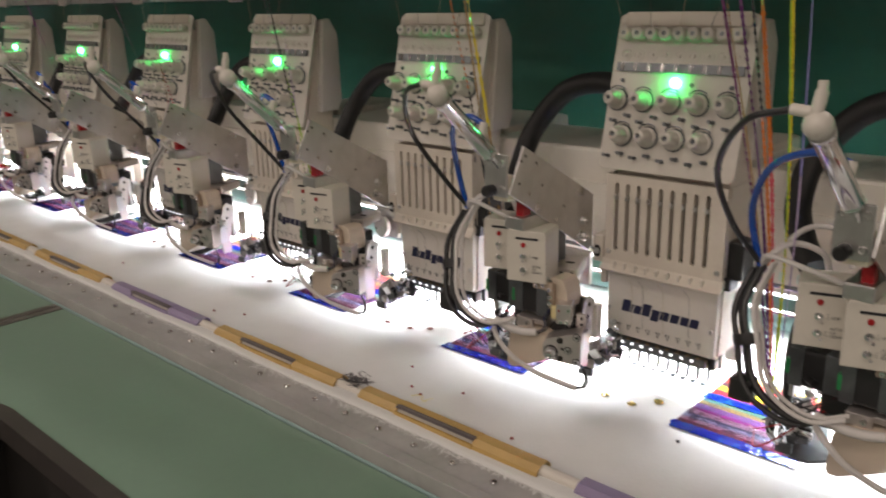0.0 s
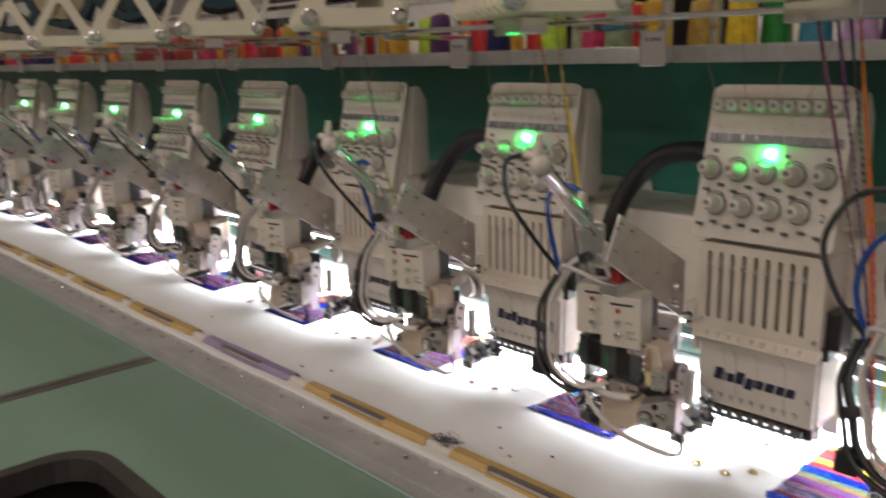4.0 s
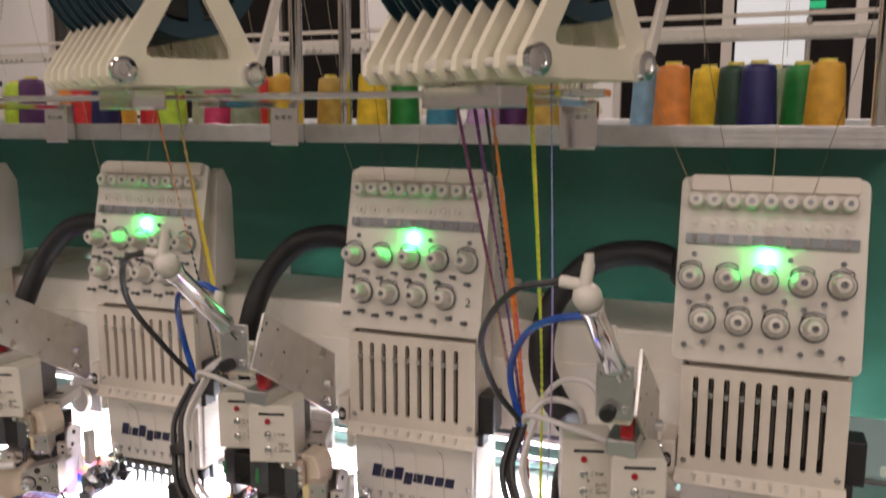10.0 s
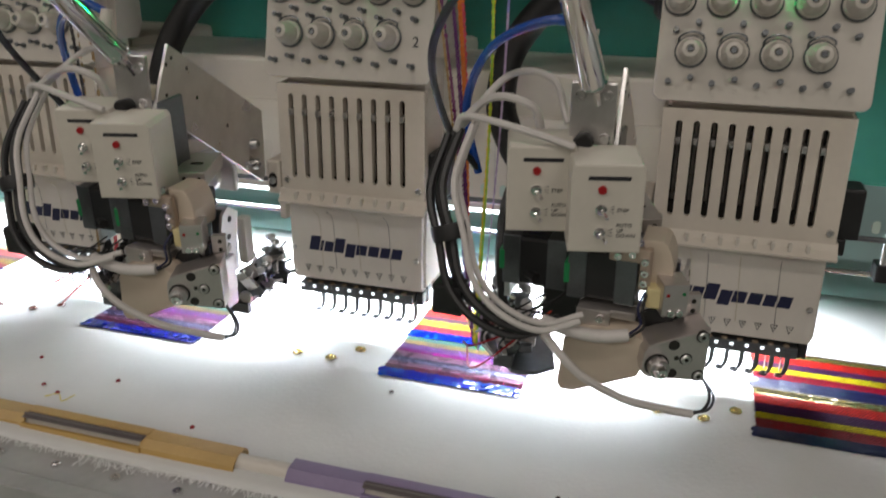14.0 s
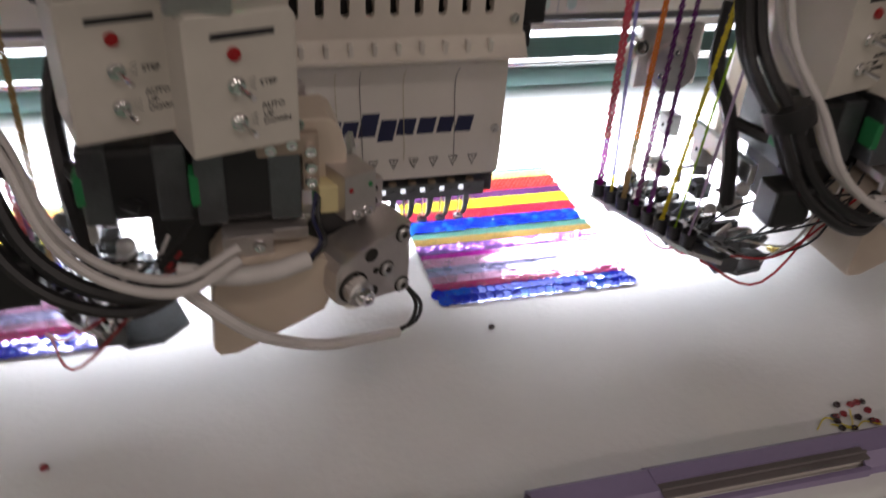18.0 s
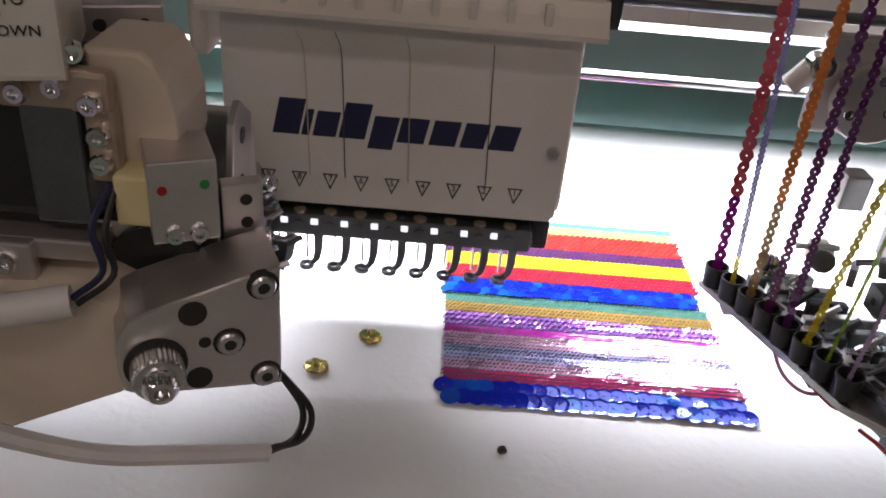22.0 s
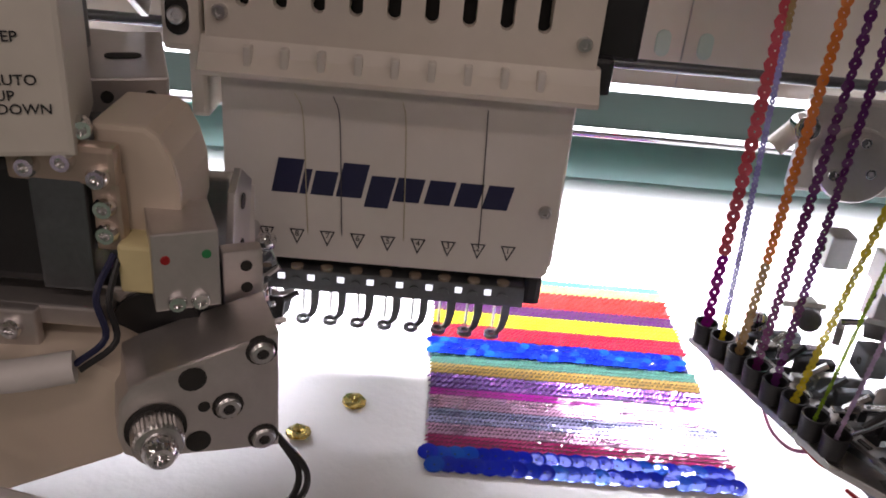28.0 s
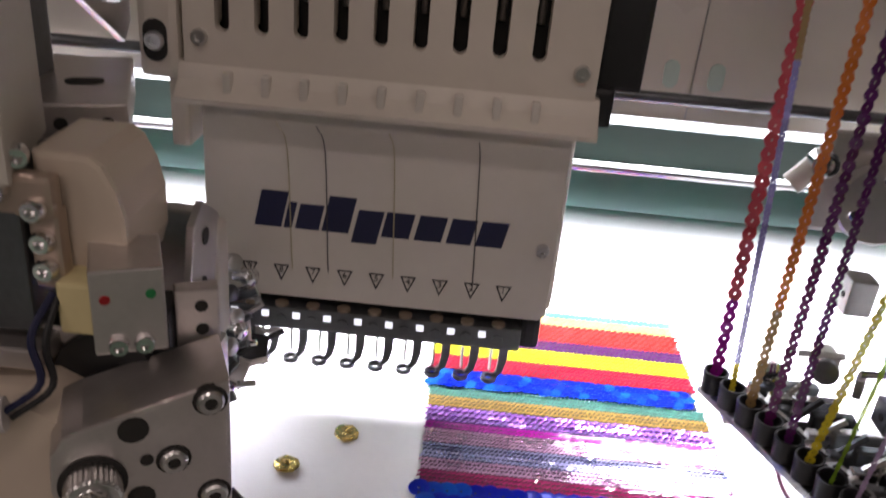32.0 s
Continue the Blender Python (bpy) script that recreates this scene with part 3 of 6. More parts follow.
        box(bm, s - 0.0018, s + 0.0018, -0.0075, 0.008, 0.235 - 0.002, 0.2385, 0.0006)
        part("take_up_lever", bm, STEEL, cover, smooth=True)
    for i in range(9):
        x = -0.052 + 0.0128 * i
        part("lip_guide", box(mesh(), x - 0.0014, x + 0.0014, -0.0105, -0.0060, 0.1555, 0.1635, 0.0008), PLASTIC, cover)
    for x in (-0.062, 0.064):
        screw("cover_screw", (x, y0 - 0.0008, 0.1735), (0, -1, 0), 0.0028, cover)
    # needle cover with number marks
    bm = mesh()
    prism(bm, [(-0.0640, 0.1570), (-0.0640, 0.0900), (-0.0630, 0.0790), (-0.0610, 0.0765), (0.0625, 0.0765), (0.0650, 0.0790), (0.0655, 0.0900), (0.0655, 0.1570)], front(0.0), 0.004, 0.0006)
    ncov = part("needle_cover", bm, PLASTIC, th)
    part("needle_case", box(mesh(), -0.0635, 0.0650, 0.004, 0.050, 0.0745, 0.158, 0.002), CREAM, th)
    for x in (-0.0614, 0.0604):
        screw("cover_screw", (x, 0.0, 0.1064), (0, -1, 0), 0.0026, ncov)
    # maker's mark as plain slanted shapes
    bars = [(-0.0460, 0.0085, 0.0120), (-0.0367, 0.0026, 0.0088), (-0.0330, 0.0075, 0.0085), (-0.0245, 0.0085, 0.0120), (-0.0150, 0.0080, 0.0085), (-0.0055, 0.0088, 0.0085), (0.0050, 0.0086, 0.0085), (0.0152, 0.0078, 0.0085), (0.0246, 0.0084, 0.0085)]
    for j, (x, w, h) in enumerate(bars):
        x = -0.0460 + (x + 0.0460) * 1.155
        z0 = 0.1055 - (0.0034 if j == 4 else 0)
        h *= 1.18
        w *= 1.10
        h = h + (0.0032 if j == 4 else 0)
        bm = mesh()
        prism(bm, [(x, z0), (x + w * 1.06, z0), (x + w * 1.06 + h * 0.2, z0 + h), (x + h * 0.2, z0 + h)], front(-0.00022), 0.0002)
        part("logo_shape", bm, NAVY, ncov)
    for n in range(1, 10):
        x = (5 - n) * 0.012
        bm = mesh()
        o = [(x - 0.0030, 0.0900), (x + 0.0030, 0.0900), (x, 0.0832)]
        q = [(x - 0.0022, 0.08955), (x + 0.0022, 0.08955), (x, 0.0844)]
        ring_plate(bm, o, q, front(-0.0002), 0.00018)
        mk = part("number_mark", bm, INK, ncov)
        text_mesh("numeral", str(n), 0.0036, INK, mk, Matrix.Translation((x, -0.0001, 0.0868)) @ Euler((radians(90), 0, 0)).to_matrix().to_4x4(), "CENTER")
    # needle bar rail and presser feet
    bm = mesh()
    box(bm, -0.057, 0.0570, -0.0012, 0.0215, 0.0625, 0.0722, 0.001)
    for i in range(9):
        x = -0.048 + 0.012 * i
        turned(bm, (x, -0.0012, 0.0672), (0, -1, 0), [(0, 0.0022), (0.0008, 0.0022), (0.0008, 0.001)], 8)
    rail = part("needle_rail", bm, DARKSTEEL, th)
    for i in range(9):
        x = -0.054 + 0.012 * i
        # no lamp: the glow paints the bright look of the rail's windows
        part("rail_window", box(mesh(), x - 0.0014, x + 0.0014, -0.0018, -0.0010, 0.0678, 0.0702, 0.0002), RAIL_GLOW, rail, "small lit window in the rail")
    part("rail_end", box(mesh(), 0.0570, 0.0650, 0.006, 0.018, 0.0600, 0.074, 0.0025), BLACK, rail)
    bm = mesh()
    box(bm, -0.0625, 0.0625, 0.027, 0.036, 0.0540, 0.0746, 0.001)
    part("rear_rail", bm, DARKSTEEL, rail)
    foot = None
    for i in range(9):
        x = -0.048 + 0.012 * i
        if foot is None:
            bm = mesh()
            prism(bm, [(0.0002, 0.0645), (0.0044, 0.0645), (0.0042, 0.0450), (0.0030, 0.0395), (0.0006, 0.0365), (-0.0012, 0.0362), (-0.0012, 0.0378), (0.0000, 0.0392), (0.0006, 0.0440)], front(0.0185), 0.0022, 0.0003)
            ring_plate(bm, [(-0.0026 + 0.0033 * math.cos(radians(a)), 0.0180 + 0.0033 * math.sin(radians(a))) for a in range(0, 360, 30)], [(-0.0026 + 0.0018 * math.cos(radians(a)), 0.0180 + 0.0018 * math.sin(radians(a))) for a in range(0, 360, 30)], flat(0.0358), 0.0018)
            bm.transform(Matrix.Translation((0.0024, 0, 0)))
            foot = part("presser_foot", bm, DARKSTEEL, rail)
            bm = mesh()
            cyl(bm, (0, 0.0225, 0.040), (0, 0.0225, 0.066), 0.0006, seg=6)
            ndl = part("needle", bm, CHROME, rail)
            ndl.data.transform(Matrix.Translation((-0.0002, -0.0035, 0)))
            bm = mesh()
            turned(bm, (0, 0.0010, 0.0722), (0, 0, 1), [(0, 0.0026), (0.0012, 0.0026), (0.0016, 0.0018)], 12)
            bush = part("bushing", bm, BUSHING, rail, smooth=True)
            foot.location.x = ndl.location.x = bush.location.x = x
        else:
            for o in (foot, ndl, bush):
                c = new(o.name.split(".")[0], o.data)
                c.parent, c.location = rail, (x, 0, 0)
    # unseen plate added to keep the LED light off the cloth in front
    part("rear_cover", box(mesh(), -0.066, 0.066, 0.0720, 0.0760, 0.0470, 0.1800, 0.001), CREAM, th)
    # slide blocks and side fittings
    bm = mesh()
    box(bm, 0.0700, 0.0860, 0.004, 0.034, 0.166, 0.206, 0.002)
    box(bm, 0.0690, 0.0770, 0.000, 0.020, 0.154, 0.168, 0.002)
    part("slide_block", bm, BLACK, th)
    bm = mesh()
    box(bm, -0.0830, -0.0690, -0.0050, 0.040, 0.158, 0.190, 0.003)
    box(bm, -0.0760, -0.0690, 0.0020, 0.040, 0.132, 0.160, 0.002)
    lug = part("side_bracket", bm, CREAM, th)
    bm = mesh()
    prism(bm, rounded(-0.0808, -0.0728, 0.1640, 0.1780, 0.0038, 4), front(-0.0054), 0.0010)
    part("bolt_recess", bm, DARK, lug)
    screw("bracket_bolt", (-0.0768, -0.0054, 0.171), (0, -1, 0), 0.0033, lug, STEEL, 0.0022)
    for z in (0.083, 0.092, 0.100):
        screw("edge_screw", (0.0655, 0.010, z), (1, 0, 0), 0.0024, th, DARKSTEEL)
    # fabric threads down the cover
    for x, c in ((-0.0350, INKY), (-0.0215, DARKTHREAD), (0.0030, INKY), (0.0330, DARKTHREAD)):
        bm = mesh()
        tube(bm, [(x, -0.0122, 0.1490), (x + 0.0012, -0.0009, 0.136), (x + 0.003, -0.0007, 0.095), (x + 0.0035, 0.004, 0.074)], 0.00022, 4, 4)
        part("thread", bm, c, th)
    return th


BUSHING = material("brown_bushing", (0.22, 0.17, 0.12), 0.45, var=0.15)
INKY = material("pale_thread", (0.45, 0.40, 0.26), 0.6, var=0.1)
DARKTHREAD = material("dark_thread", (0.06, 0.055, 0.06), 0.6, var=0.1)


# ---- bracket and air cylinder that carry each sequin feeder ----
def feeder_mount():
    th = thing("feeder_bracket", "bare steel bracket with a chrome air cylinder on the head", "bracket", "feeder brackets at the heads")
    # carrying plate and air cylinder
    bm = mesh()
    prism(bm, [(-0.130, 0.306), (-0.153, 0.262), (-0.008, 0.170), (-0.002, 0.176), (-0.002, 0.234)], side(-0.0885), 0.003, 0.0006)
    pl = part("side_plate", bm, STEEL, th, "bare steel side plate with small holes")
    for y, z in ((-0.135, 0.292), (-0.128, 0.296), (-0.138, 0.270), (-0.11, 0.286), (-0.10, 0.262), (-0.06, 0.232)):
        bm = mesh()
        cyl(bm, (-0.0889, y, z), (-0.0852, y, z), 0.0016, seg=8)
        part("hole", bm, DARK, pl)
    part("front_flange", box(mesh(), -0.116, -0.0885, -0.1545, -0.151, 0.258, 0.300, 0.001), STEEL, pl)
    for x, z in ((-0.094, 0.292), (-0.110, 0.292), (-0.094, 0.266)):
        screw("flange_bolt", (x, -0.1545, z), (0, -1, 0), 0.0036, pl, STEEL, 0.003)
    bm = mesh()
    turned(bm, (-0.106, -0.1545, 0.2640), (0, -1, 0), [(0, 0.006), (0.010, 0.006), (0.012, 0.0045)], 14)
    part("black_knob", bm, BLACK, pl, smooth=True)
    for y, z in ((-0.022, 0.208), (-0.022, 0.190)):
        screw("plate_bolt", (-0.0855, y, z), (1, 0, 0), 0.005, pl, STEEL, 0.006)
        screw("plate_bolt", (-0.0885, y, z), (-1, 0, 0), 0.005, pl, STEEL, 0.006)
    bm = mesh()
    turned(bm, (-0.1015, -0.163, 0.300), (-0.09, -0.70, 0.70), [(0, 0.0075), (0.004, 0.0088), (0.006, 0.0078), (0.078, 0.0078), (0.080, 0.009), (0.084, 0.009)], 20)
    cy = part("air_cylinder", bm, CHROME, th, "polished chrome air cylinder", True)
    bm = mesh()
    bmesh.ops.create_uvsphere(bm, u_segments=16, v_segments=10, radius=0.0098, matrix=Matrix.Translation((-0.1105, -0.2260, 0.3640)))
    part("end_cap", bm, PLASTIC, cy, "white end cap", True)
    bm = mesh()
    cyl(bm, (-0.112, -0.228, 0.370), (-0.110, -0.226, 0.386), 0.0042)
    cyl(bm, (-0.110, -0.226, 0.386), (-0.110, -0.226, 0.392), 0.0032)
    cyl(bm, (-0.114, -0.228, 0.372), (-0.128, -0.226, 0.373), 0.004)
    part("air_fitting", bm, PLASTIC, cy, smooth=True)
    bm = mesh()
    cyl(bm, (-0.105, -0.176, 0.312), (-0.104, -0.168, 0.332), 0.004)
    part("air_fitting", bm, PLASTIC, cy, smooth=True)
    bm = mesh()
    tube(bm, [(-0.1005, -0.163, 0.300), (-0.099, -0.150, 0.285), (-0.098, -0.135, 0.262)], 0.0032, 8, 3)
    part("piston_rod", bm, CHROME, cy, smooth=True)
    part("clevis", box(mesh(), -0.110, -0.090, -0.150, -0.128, 0.252, 0.276, 0.003), IVORY, th)
    part("red_stop", box(mesh(), -0.102, -0.092, -0.122, -0.108, 0.230, 0.246, 0.002), REDBIT, th)
    part("hanger", box(mesh(), -0.112, -0.088, -0.128, -0.060, 0.218, 0.232, 0.002), STEEL, th)
    for pts, rr, m, nm in (([(-0.104, -0.168, 0.330), (-0.128, -0.165, 0.336), (-0.170, -0.140, 0.316), (-0.196, -0.105, 0.270), (-0.188, -0.098, 0.222)], 0.0030, BLUETUBE, "air_tube"),
                           ([(-0.128, -0.226, 0.373), (-0.165, -0.212, 0.360), (-0.200, -0.170, 0.315), (-0.205, -0.120, 0.260), (-0.188, -0.098, 0.224)], 0.0026, BLACK, "air_tube")):
        bm = mesh()
        tube(bm, pts, rr, 8, 8)
        part(nm, bm, m, th, smooth=True)
    return th


# ---- sequin feeder, mounted before each head ----
def feeder():
    th = thing("sequin_feeder", "twin sequin feeder with grey control boxes, motor and cable bundle", "sequin feeder", "sequin feeders at the heads")
    # control boxes
    for nm, m in (("control_box", pose(-0.0915, -0.1048, 0.1910, 0, 0, 16)), ("control_box", pose(-0.1335, -0.0918, 0.1935, 0, 0, 16))):
        bm = mesh()
        prism(bm, [(-0.0215, -0.0270), (0.0210, -0.0270), (0.0210, 0.0240), (0.0185, 0.0275), (-0.0200, 0.0275), (-0.0215, 0.0250)], front(-0.021), 0.040, 0.0014)
        bm.transform(m)
        bx = part(nm, bm, BOXGREY, th, "grey box with toggle switches")

        def at(x, y, z):
            return m @ Vector((x, y, z))
        rot = m.to_3x3()
        bm = mesh()
        turned(bm, at(-0.0035, -0.021, 0.0125), rot @ Vector((0, -1, 0)), [(0, 0.0026), (0.0016, 0.0024)], 12)
        part("red_lamp", bm, REDBIT, bx)
        for z in (0.0005, -0.0140):
            bm = mesh()
            turned(bm, at(-0.0035, -0.021, z), rot @ Vector((0, -1, 0)), [(0, 0.0034), (0.0012, 0.0034), (0.0014, 0.0026), (0.0035, 0.0026), (0.0036, 0.0010)], 10)
            cyl(bm, at(-0.0035, -0.024, z), at(-0.0005, -0.031, z - 0.002), 0.0009, 0.0013, 8)
            part("toggle_switch", bm, CHROME, bx, smooth=True)
            bm = mesh()
            for dz in (-0.0022, 0.0, 0.0022):
                prism(bm, [(0.0012, z + dz * 0.6), (0.0040, z + dz - 0.0002), (0.0040, z + dz + 0.0002)], front(-0.0212), 0.0002)
            bm.transform(m)
            part("switch_marks", bm, INK, bx)
        for w, x, z in (("STEP", 0.0056, -0.0010), ("AUTO", 0.0058, -0.0103), ("UP", 0.0062, -0.0138), ("DOWN", 0.0062, -0.0168)):
            text_mesh("lettering", w, 0.0033, INK, bx, m @ Matrix.Translation((x, -0.0212, z)) @ Euler((radians(90), 0, 0)).to_matrix().to_4x4())
        bm = mesh()
        prism(bm, [(-0.012, 0.0182), (0.012, 0.0182), (0.0125, 0.0206), (-0.0115, 0.0206)], front(-0.0213), 0.0002)
        bm.transform(m)
        part("logo_shape", bm, INK, bx)
    # stepper motors
    for x, y, z in ((-0.0870, -0.0960, 0.1445), (-0.1320, -0.0850, 0.1420)):
        bm = mesh()
        box(bm, x - 0.0205, x + 0.0205, y - 0.020, y + 0.020, z - 0.0170, z + 0.0165, 0.003)
        mo = part("stepper_motor", bm, BLACK, th)
        part("motor_flange", box(mesh(), x - 0.0212, x - 0.0095, y - 0.0208, y + 0.0208, z - 0.0175, z + 0.0170, 0.001), DARKSTEEL, mo)
        part("motor_flange", box(mesh(), x + 0.0080, x + 0.0212, y - 0.0208, y + 0.0208, z - 0.0175, z + 0.0170, 0.001), DARKSTEEL, mo)
        part("motor_plug", box(mesh(), x - 0.0235, x - 0.0195, y - 0.021, y - 0.010, z - 0.008, z + 0.006, 0.001), GREENBIT, mo)
    # ivory guard, gear plate and its fittings
    bm = mesh()
    prism(bm, [(-0.106, 0.1020), (-0.1000, 0.1110), (-0.0940, 0.1130), (-0.0640, 0.1150), (-0.0560, 0.1110), (-0.0545, 0.0960), (-0.0590, 0.0850), (-0.0980, 0.0660), (-0.1060, 0.0660), (-0.1085, 0.0700)], front(-0.1290), 0.040, 0.003)
    part("guard", bm, MILKY, th, "ivory plastic guard", True)
    G = pose(-0.0235, -0.1240, 0, 0, 0, 24)
    bm = mesh()
    prism(bm, [(0.0042, 0.0872), (0.0045, 0.1232), (-0.0270, 0.1152), (-0.0315, 0.1132), (-0.0342, 0.1090), (-0.0350, 0.0995), (-0.0340, 0.0940), (-0.0310, 0.0918)], front(0.0), 0.021, 0.0010)
    bm.transform(G)
    gp = part("gear_plate", bm, SATIN, th, "machined aluminium gear plate")
    ahead = G.to_3x3() @ Vector((0, -1, 0))

    def on_plate(u, z, out=0.0):
        return G @ Vector((u, -out, z))
    for u, z in ((0.0, 0.1185), (-0.0087, 0.1035), (0.0, 0.0915)):
        bm = mesh()
        turned(bm, on_plate(u, z, -0.001), ahead, [(0, 0.0040), (0.0012, 0.0040)], 14)
        part("bolt_recess", bm, DARK, gp)
        screw("socket_bolt", on_plate(u, z, 0.0002), ahead, 0.0032, gp, STEEL, 0.0016)
        bm = mesh()
        turned(bm, on_plate(u, z, 0.0010), ahead, [(0, 0.0014), (0.0006, 0.0014)], 6)
        part("bolt_socket", bm, DARK, gp)
    for u, z, r in ((-0.0168, 0.1134, 0.0034), (-0.0164, 0.0940, 0.0032), (-0.0145, 0.1045, 0.0015)):
        bm = mesh()
        cyl(bm, on_plate(u, z, 0.0003), on_plate(u, z, -0.002), r, seg=14)
        part("hole", bm, DARK, gp)
    bm = mesh()
    n = 64
    prof = [(0, 0.0074), (0.0005, 0.0074)]
    turned(bm, on_plate(-0.0262, 0.1005), ahead, prof, n)
    part("knob_recess", bm, DARK, gp)
    bm = mesh()
    prof = [(0, 0.0060), (0.001, 0.0063), (0.0062, 0.0063), (0.007, 0.0056), (0.0072, 0.0036)]
    turned(bm, Vector((0, 0, 0)), (0, -1, 0), prof, n)
    for v in bm.verts:
        d = Vector((v.co.x, 0, v.co.z))
        if abs(d.length - 0.0063) < 2e-4 and int(round(math.atan2(d.z, d.x) / (2 * math.pi) * n)) % 2:
            v.co -= d.normalized() * 0.0003
    bm.transform(Matrix.Translation(on_plate(-0.0262, 0.1005)) @ G.to_3x3().to_4x4())
    part("knurled_knob", bm, STEEL, gp, "knurled steel knob")
    part("knob_screw", turned(mesh(), on_plate(-0.0262, 0.1005, 0.0070), ahead, [(0, 0.0044), (0.003, 0.0042), (0.0048, 0.0030), (0.0048, 0.0018), (0.003, 0.0016)], 14), CHROME, gp, smooth=True)
    part("gear_wheel", turned(mesh(), (-0.053, -0.108, 0.112), (0, -1, 0), [(0, 0.013), (0.004, 0.013)], 26), BLACK, th)
    part("gear_block", box(mesh(), -0.0560, -0.0290, -0.112, -0.090, 0.088, 0.1160, 0.002), ALU, th)
    S = pose(-0.0345, -0.1182, -0.0062, 0, 0, 23)
    bm = mesh()
    box(bm, -0.0155, 0.0, 0.0, 0.0180, 0.1335, 0.1545, 0.0006)
    bm.transform(S)
    sb = part("sensor_block", bm, SATIN, th, "folded steel sensor block with red and green dots")
    face = S.to_3x3() @ Vector((0, -1, 0))
    for u, z, m in ((-0.0125, 0.1475, REDBIT), (-0.0030, 0.1482, GREENBIT)):
        bm = mesh()
        turned(bm, S @ Vector((u, 0, z)), face, [(0, 0.0012), (0.0004, 0.0011)], 10)
        part("dot", bm, m, sb)
    for u in (-0.0105, -0.0050):
        screw("block_screw", S @ Vector((u, 0, 0.1360)), face, 0.0024, sb, CHROME)
    part("connector", box(mesh(), -0.0590, -0.0500, -0.1190, -0.1080, 0.1290, 0.1420, 0.001), material("pale_yellow_connector", (0.72, 0.62, 0.33), 0.5, var=0.08), th)
    part("connector_board", box(mesh(), -0.0605, -0.0485, -0.1080, -0.1055, 0.1270, 0.1470, 0.0004), GREENBIT, th)
    A = pose(-0.0330, -0.1030, 0, 0, 0, 23)
    bm = mesh()
    box(bm, -0.0050, 0.0056, 0.0, 0.0050, 0.1180, 0.1345, 0.0006)
    box(bm, -0.0050, 0.0056, 0.0050, 0.0160, 0.1180, 0.1225, 0.0006)
    bm.transform(A)
    ab = part("angle_bracket", bm, SATIN, th)
    for z in (0.1235, 0.1300):
        bm = mesh()
        turned(bm, A @ Vector((0.0012, 0, z)), A.to_3x3() @ Vector((0, -1, 0)), [(0, 0.0016), (0.0002, 0.0016)], 12)
        part("hole", bm, DARK, ab)
    bm = mesh()
    prism(bm, [(-0.0655, 0.1385), (-0.0655, 0.1690), (-0.0530, 0.1690), (-0.0500, 0.1668), (-0.0472, 0.1610), (-0.0455, 0.1540), (-0.0455, 0.1440), (-0.0470, 0.1385)], front(-0.1100), 0.026, 0.0014)
    part("roller_cover", bm, MILKY, th, "milky cream roller cover")
    for x, z in ((-0.0672, 0.1690), (-0.0660, 0.1630)):
        screw("cap_screw", (x, -0.112, z), (0.5, -1, 0), 0.0026, th, CHROME, 0.004)
    C = pose(-0.0677, -0.0790, 0.1655, 0, 0, 20)
    bm = mesh()
    box(bm, -0.0135, 0.0105, 0.0, 0.050, -0.0065, 0.0052, 0.0008)
    bm.transform(C)
    cl = part("clamp_plate", bm, SATIN, th)
    bm = mesh()
    prism(bm, rounded(-0.0060, 0.0040, 0.018, 0.0235, 0.0026, 4), flat(0.0053), 0.0003)
    bm.transform(C)
    part("slot", bm, DARK, cl)
    for x in (-0.0055, 0.0055):
        bm = mesh()
        turned(bm, C @ Vector((x, 0, 0)), C.to_3x3() @ Vector((0, -1, 0)), [(0, 0.0017), (0.0003, 0.0017)], 12)
        part("hole", bm, DARK, cl)
    bm = mesh()
    box(bm, -0.0835, -0.0580, -0.1170, -0.1120, 0.1560, 0.1660, 0.0016)
    box(bm, -0.0650, -0.0580, -0.1155, -0.1110, 0.1385, 0.1580, 0.001)
    jb = part("motor_bracket", bm, material("pinkish_anodised_bracket", (0.50, 0.40, 0.32), 0.35, 0.6, var=0.1), th)
    for x, z in ((-0.0778, 0.1604), (-0.0693, 0.1624), (-0.0618, 0.1588), (-0.0616, 0.1506), (-0.0616, 0.1438)):
        screw("cap_screw", (x, -0.1170 if z > 0.156 else -0.1155, z), (0, -1, 0), 0.0027, jb, CHROME, 0.003)
    bm = mesh()
    box(bm, -0.1000, -0.0640, -0.1200, -0.1000, 0.1185, 0.1240, 0.0008)
    box(bm, -0.1000, -0.0790, -0.1230, -0.1195, 0.1130, 0.1240, 0.0008)
    mb = part("motor_base", bm, SATIN, th, "bare metal base plate under the motor")
    screw("base_bolt", (-0.0850, -0.1230, 0.1188), (0, -1, 0), 0.0028, mb, CHROME, 0.002)
    bm = mesh()
    tube(bm, [(-0.1180, -0.1360, 0.1180), (-0.0980, -0.1400, 0.1165), (-0.0820, -0.1380, 0.1150), (-0.0660, -0.1330, 0.1160)], 0.0040, 12, 6)
    part("cable_sleeve", bm, WHITECABLE, th, "white printed cable sleeve", True)
    part("back_plate", box(mesh(), -0.0620, -0.0440, -0.0700, -0.0640, 0.090, 0.140, 0.001), STEEL, th)
    bm = mesh()
    prism(bm, [(-0.0800, 0.1480), (-0.0680, 0.1400), (-0.0740, 0.1180), (-0.0787, 0.0960), (-0.0800, 0.0690), (-0.0938, 0.0690), (-0.0965, 0.1056), (-0.0955, 0.1180), (-0.0880, 0.1440)], side(-0.0400), 0.0022, 0.0004)
    bl = part("blade_plate", bm, SATIN, th, "tall bright steel side plate")
    for y, z in ((-0.080, 0.138), (-0.083, 0.125), (-0.087, 0.108)):
        bm = mesh()
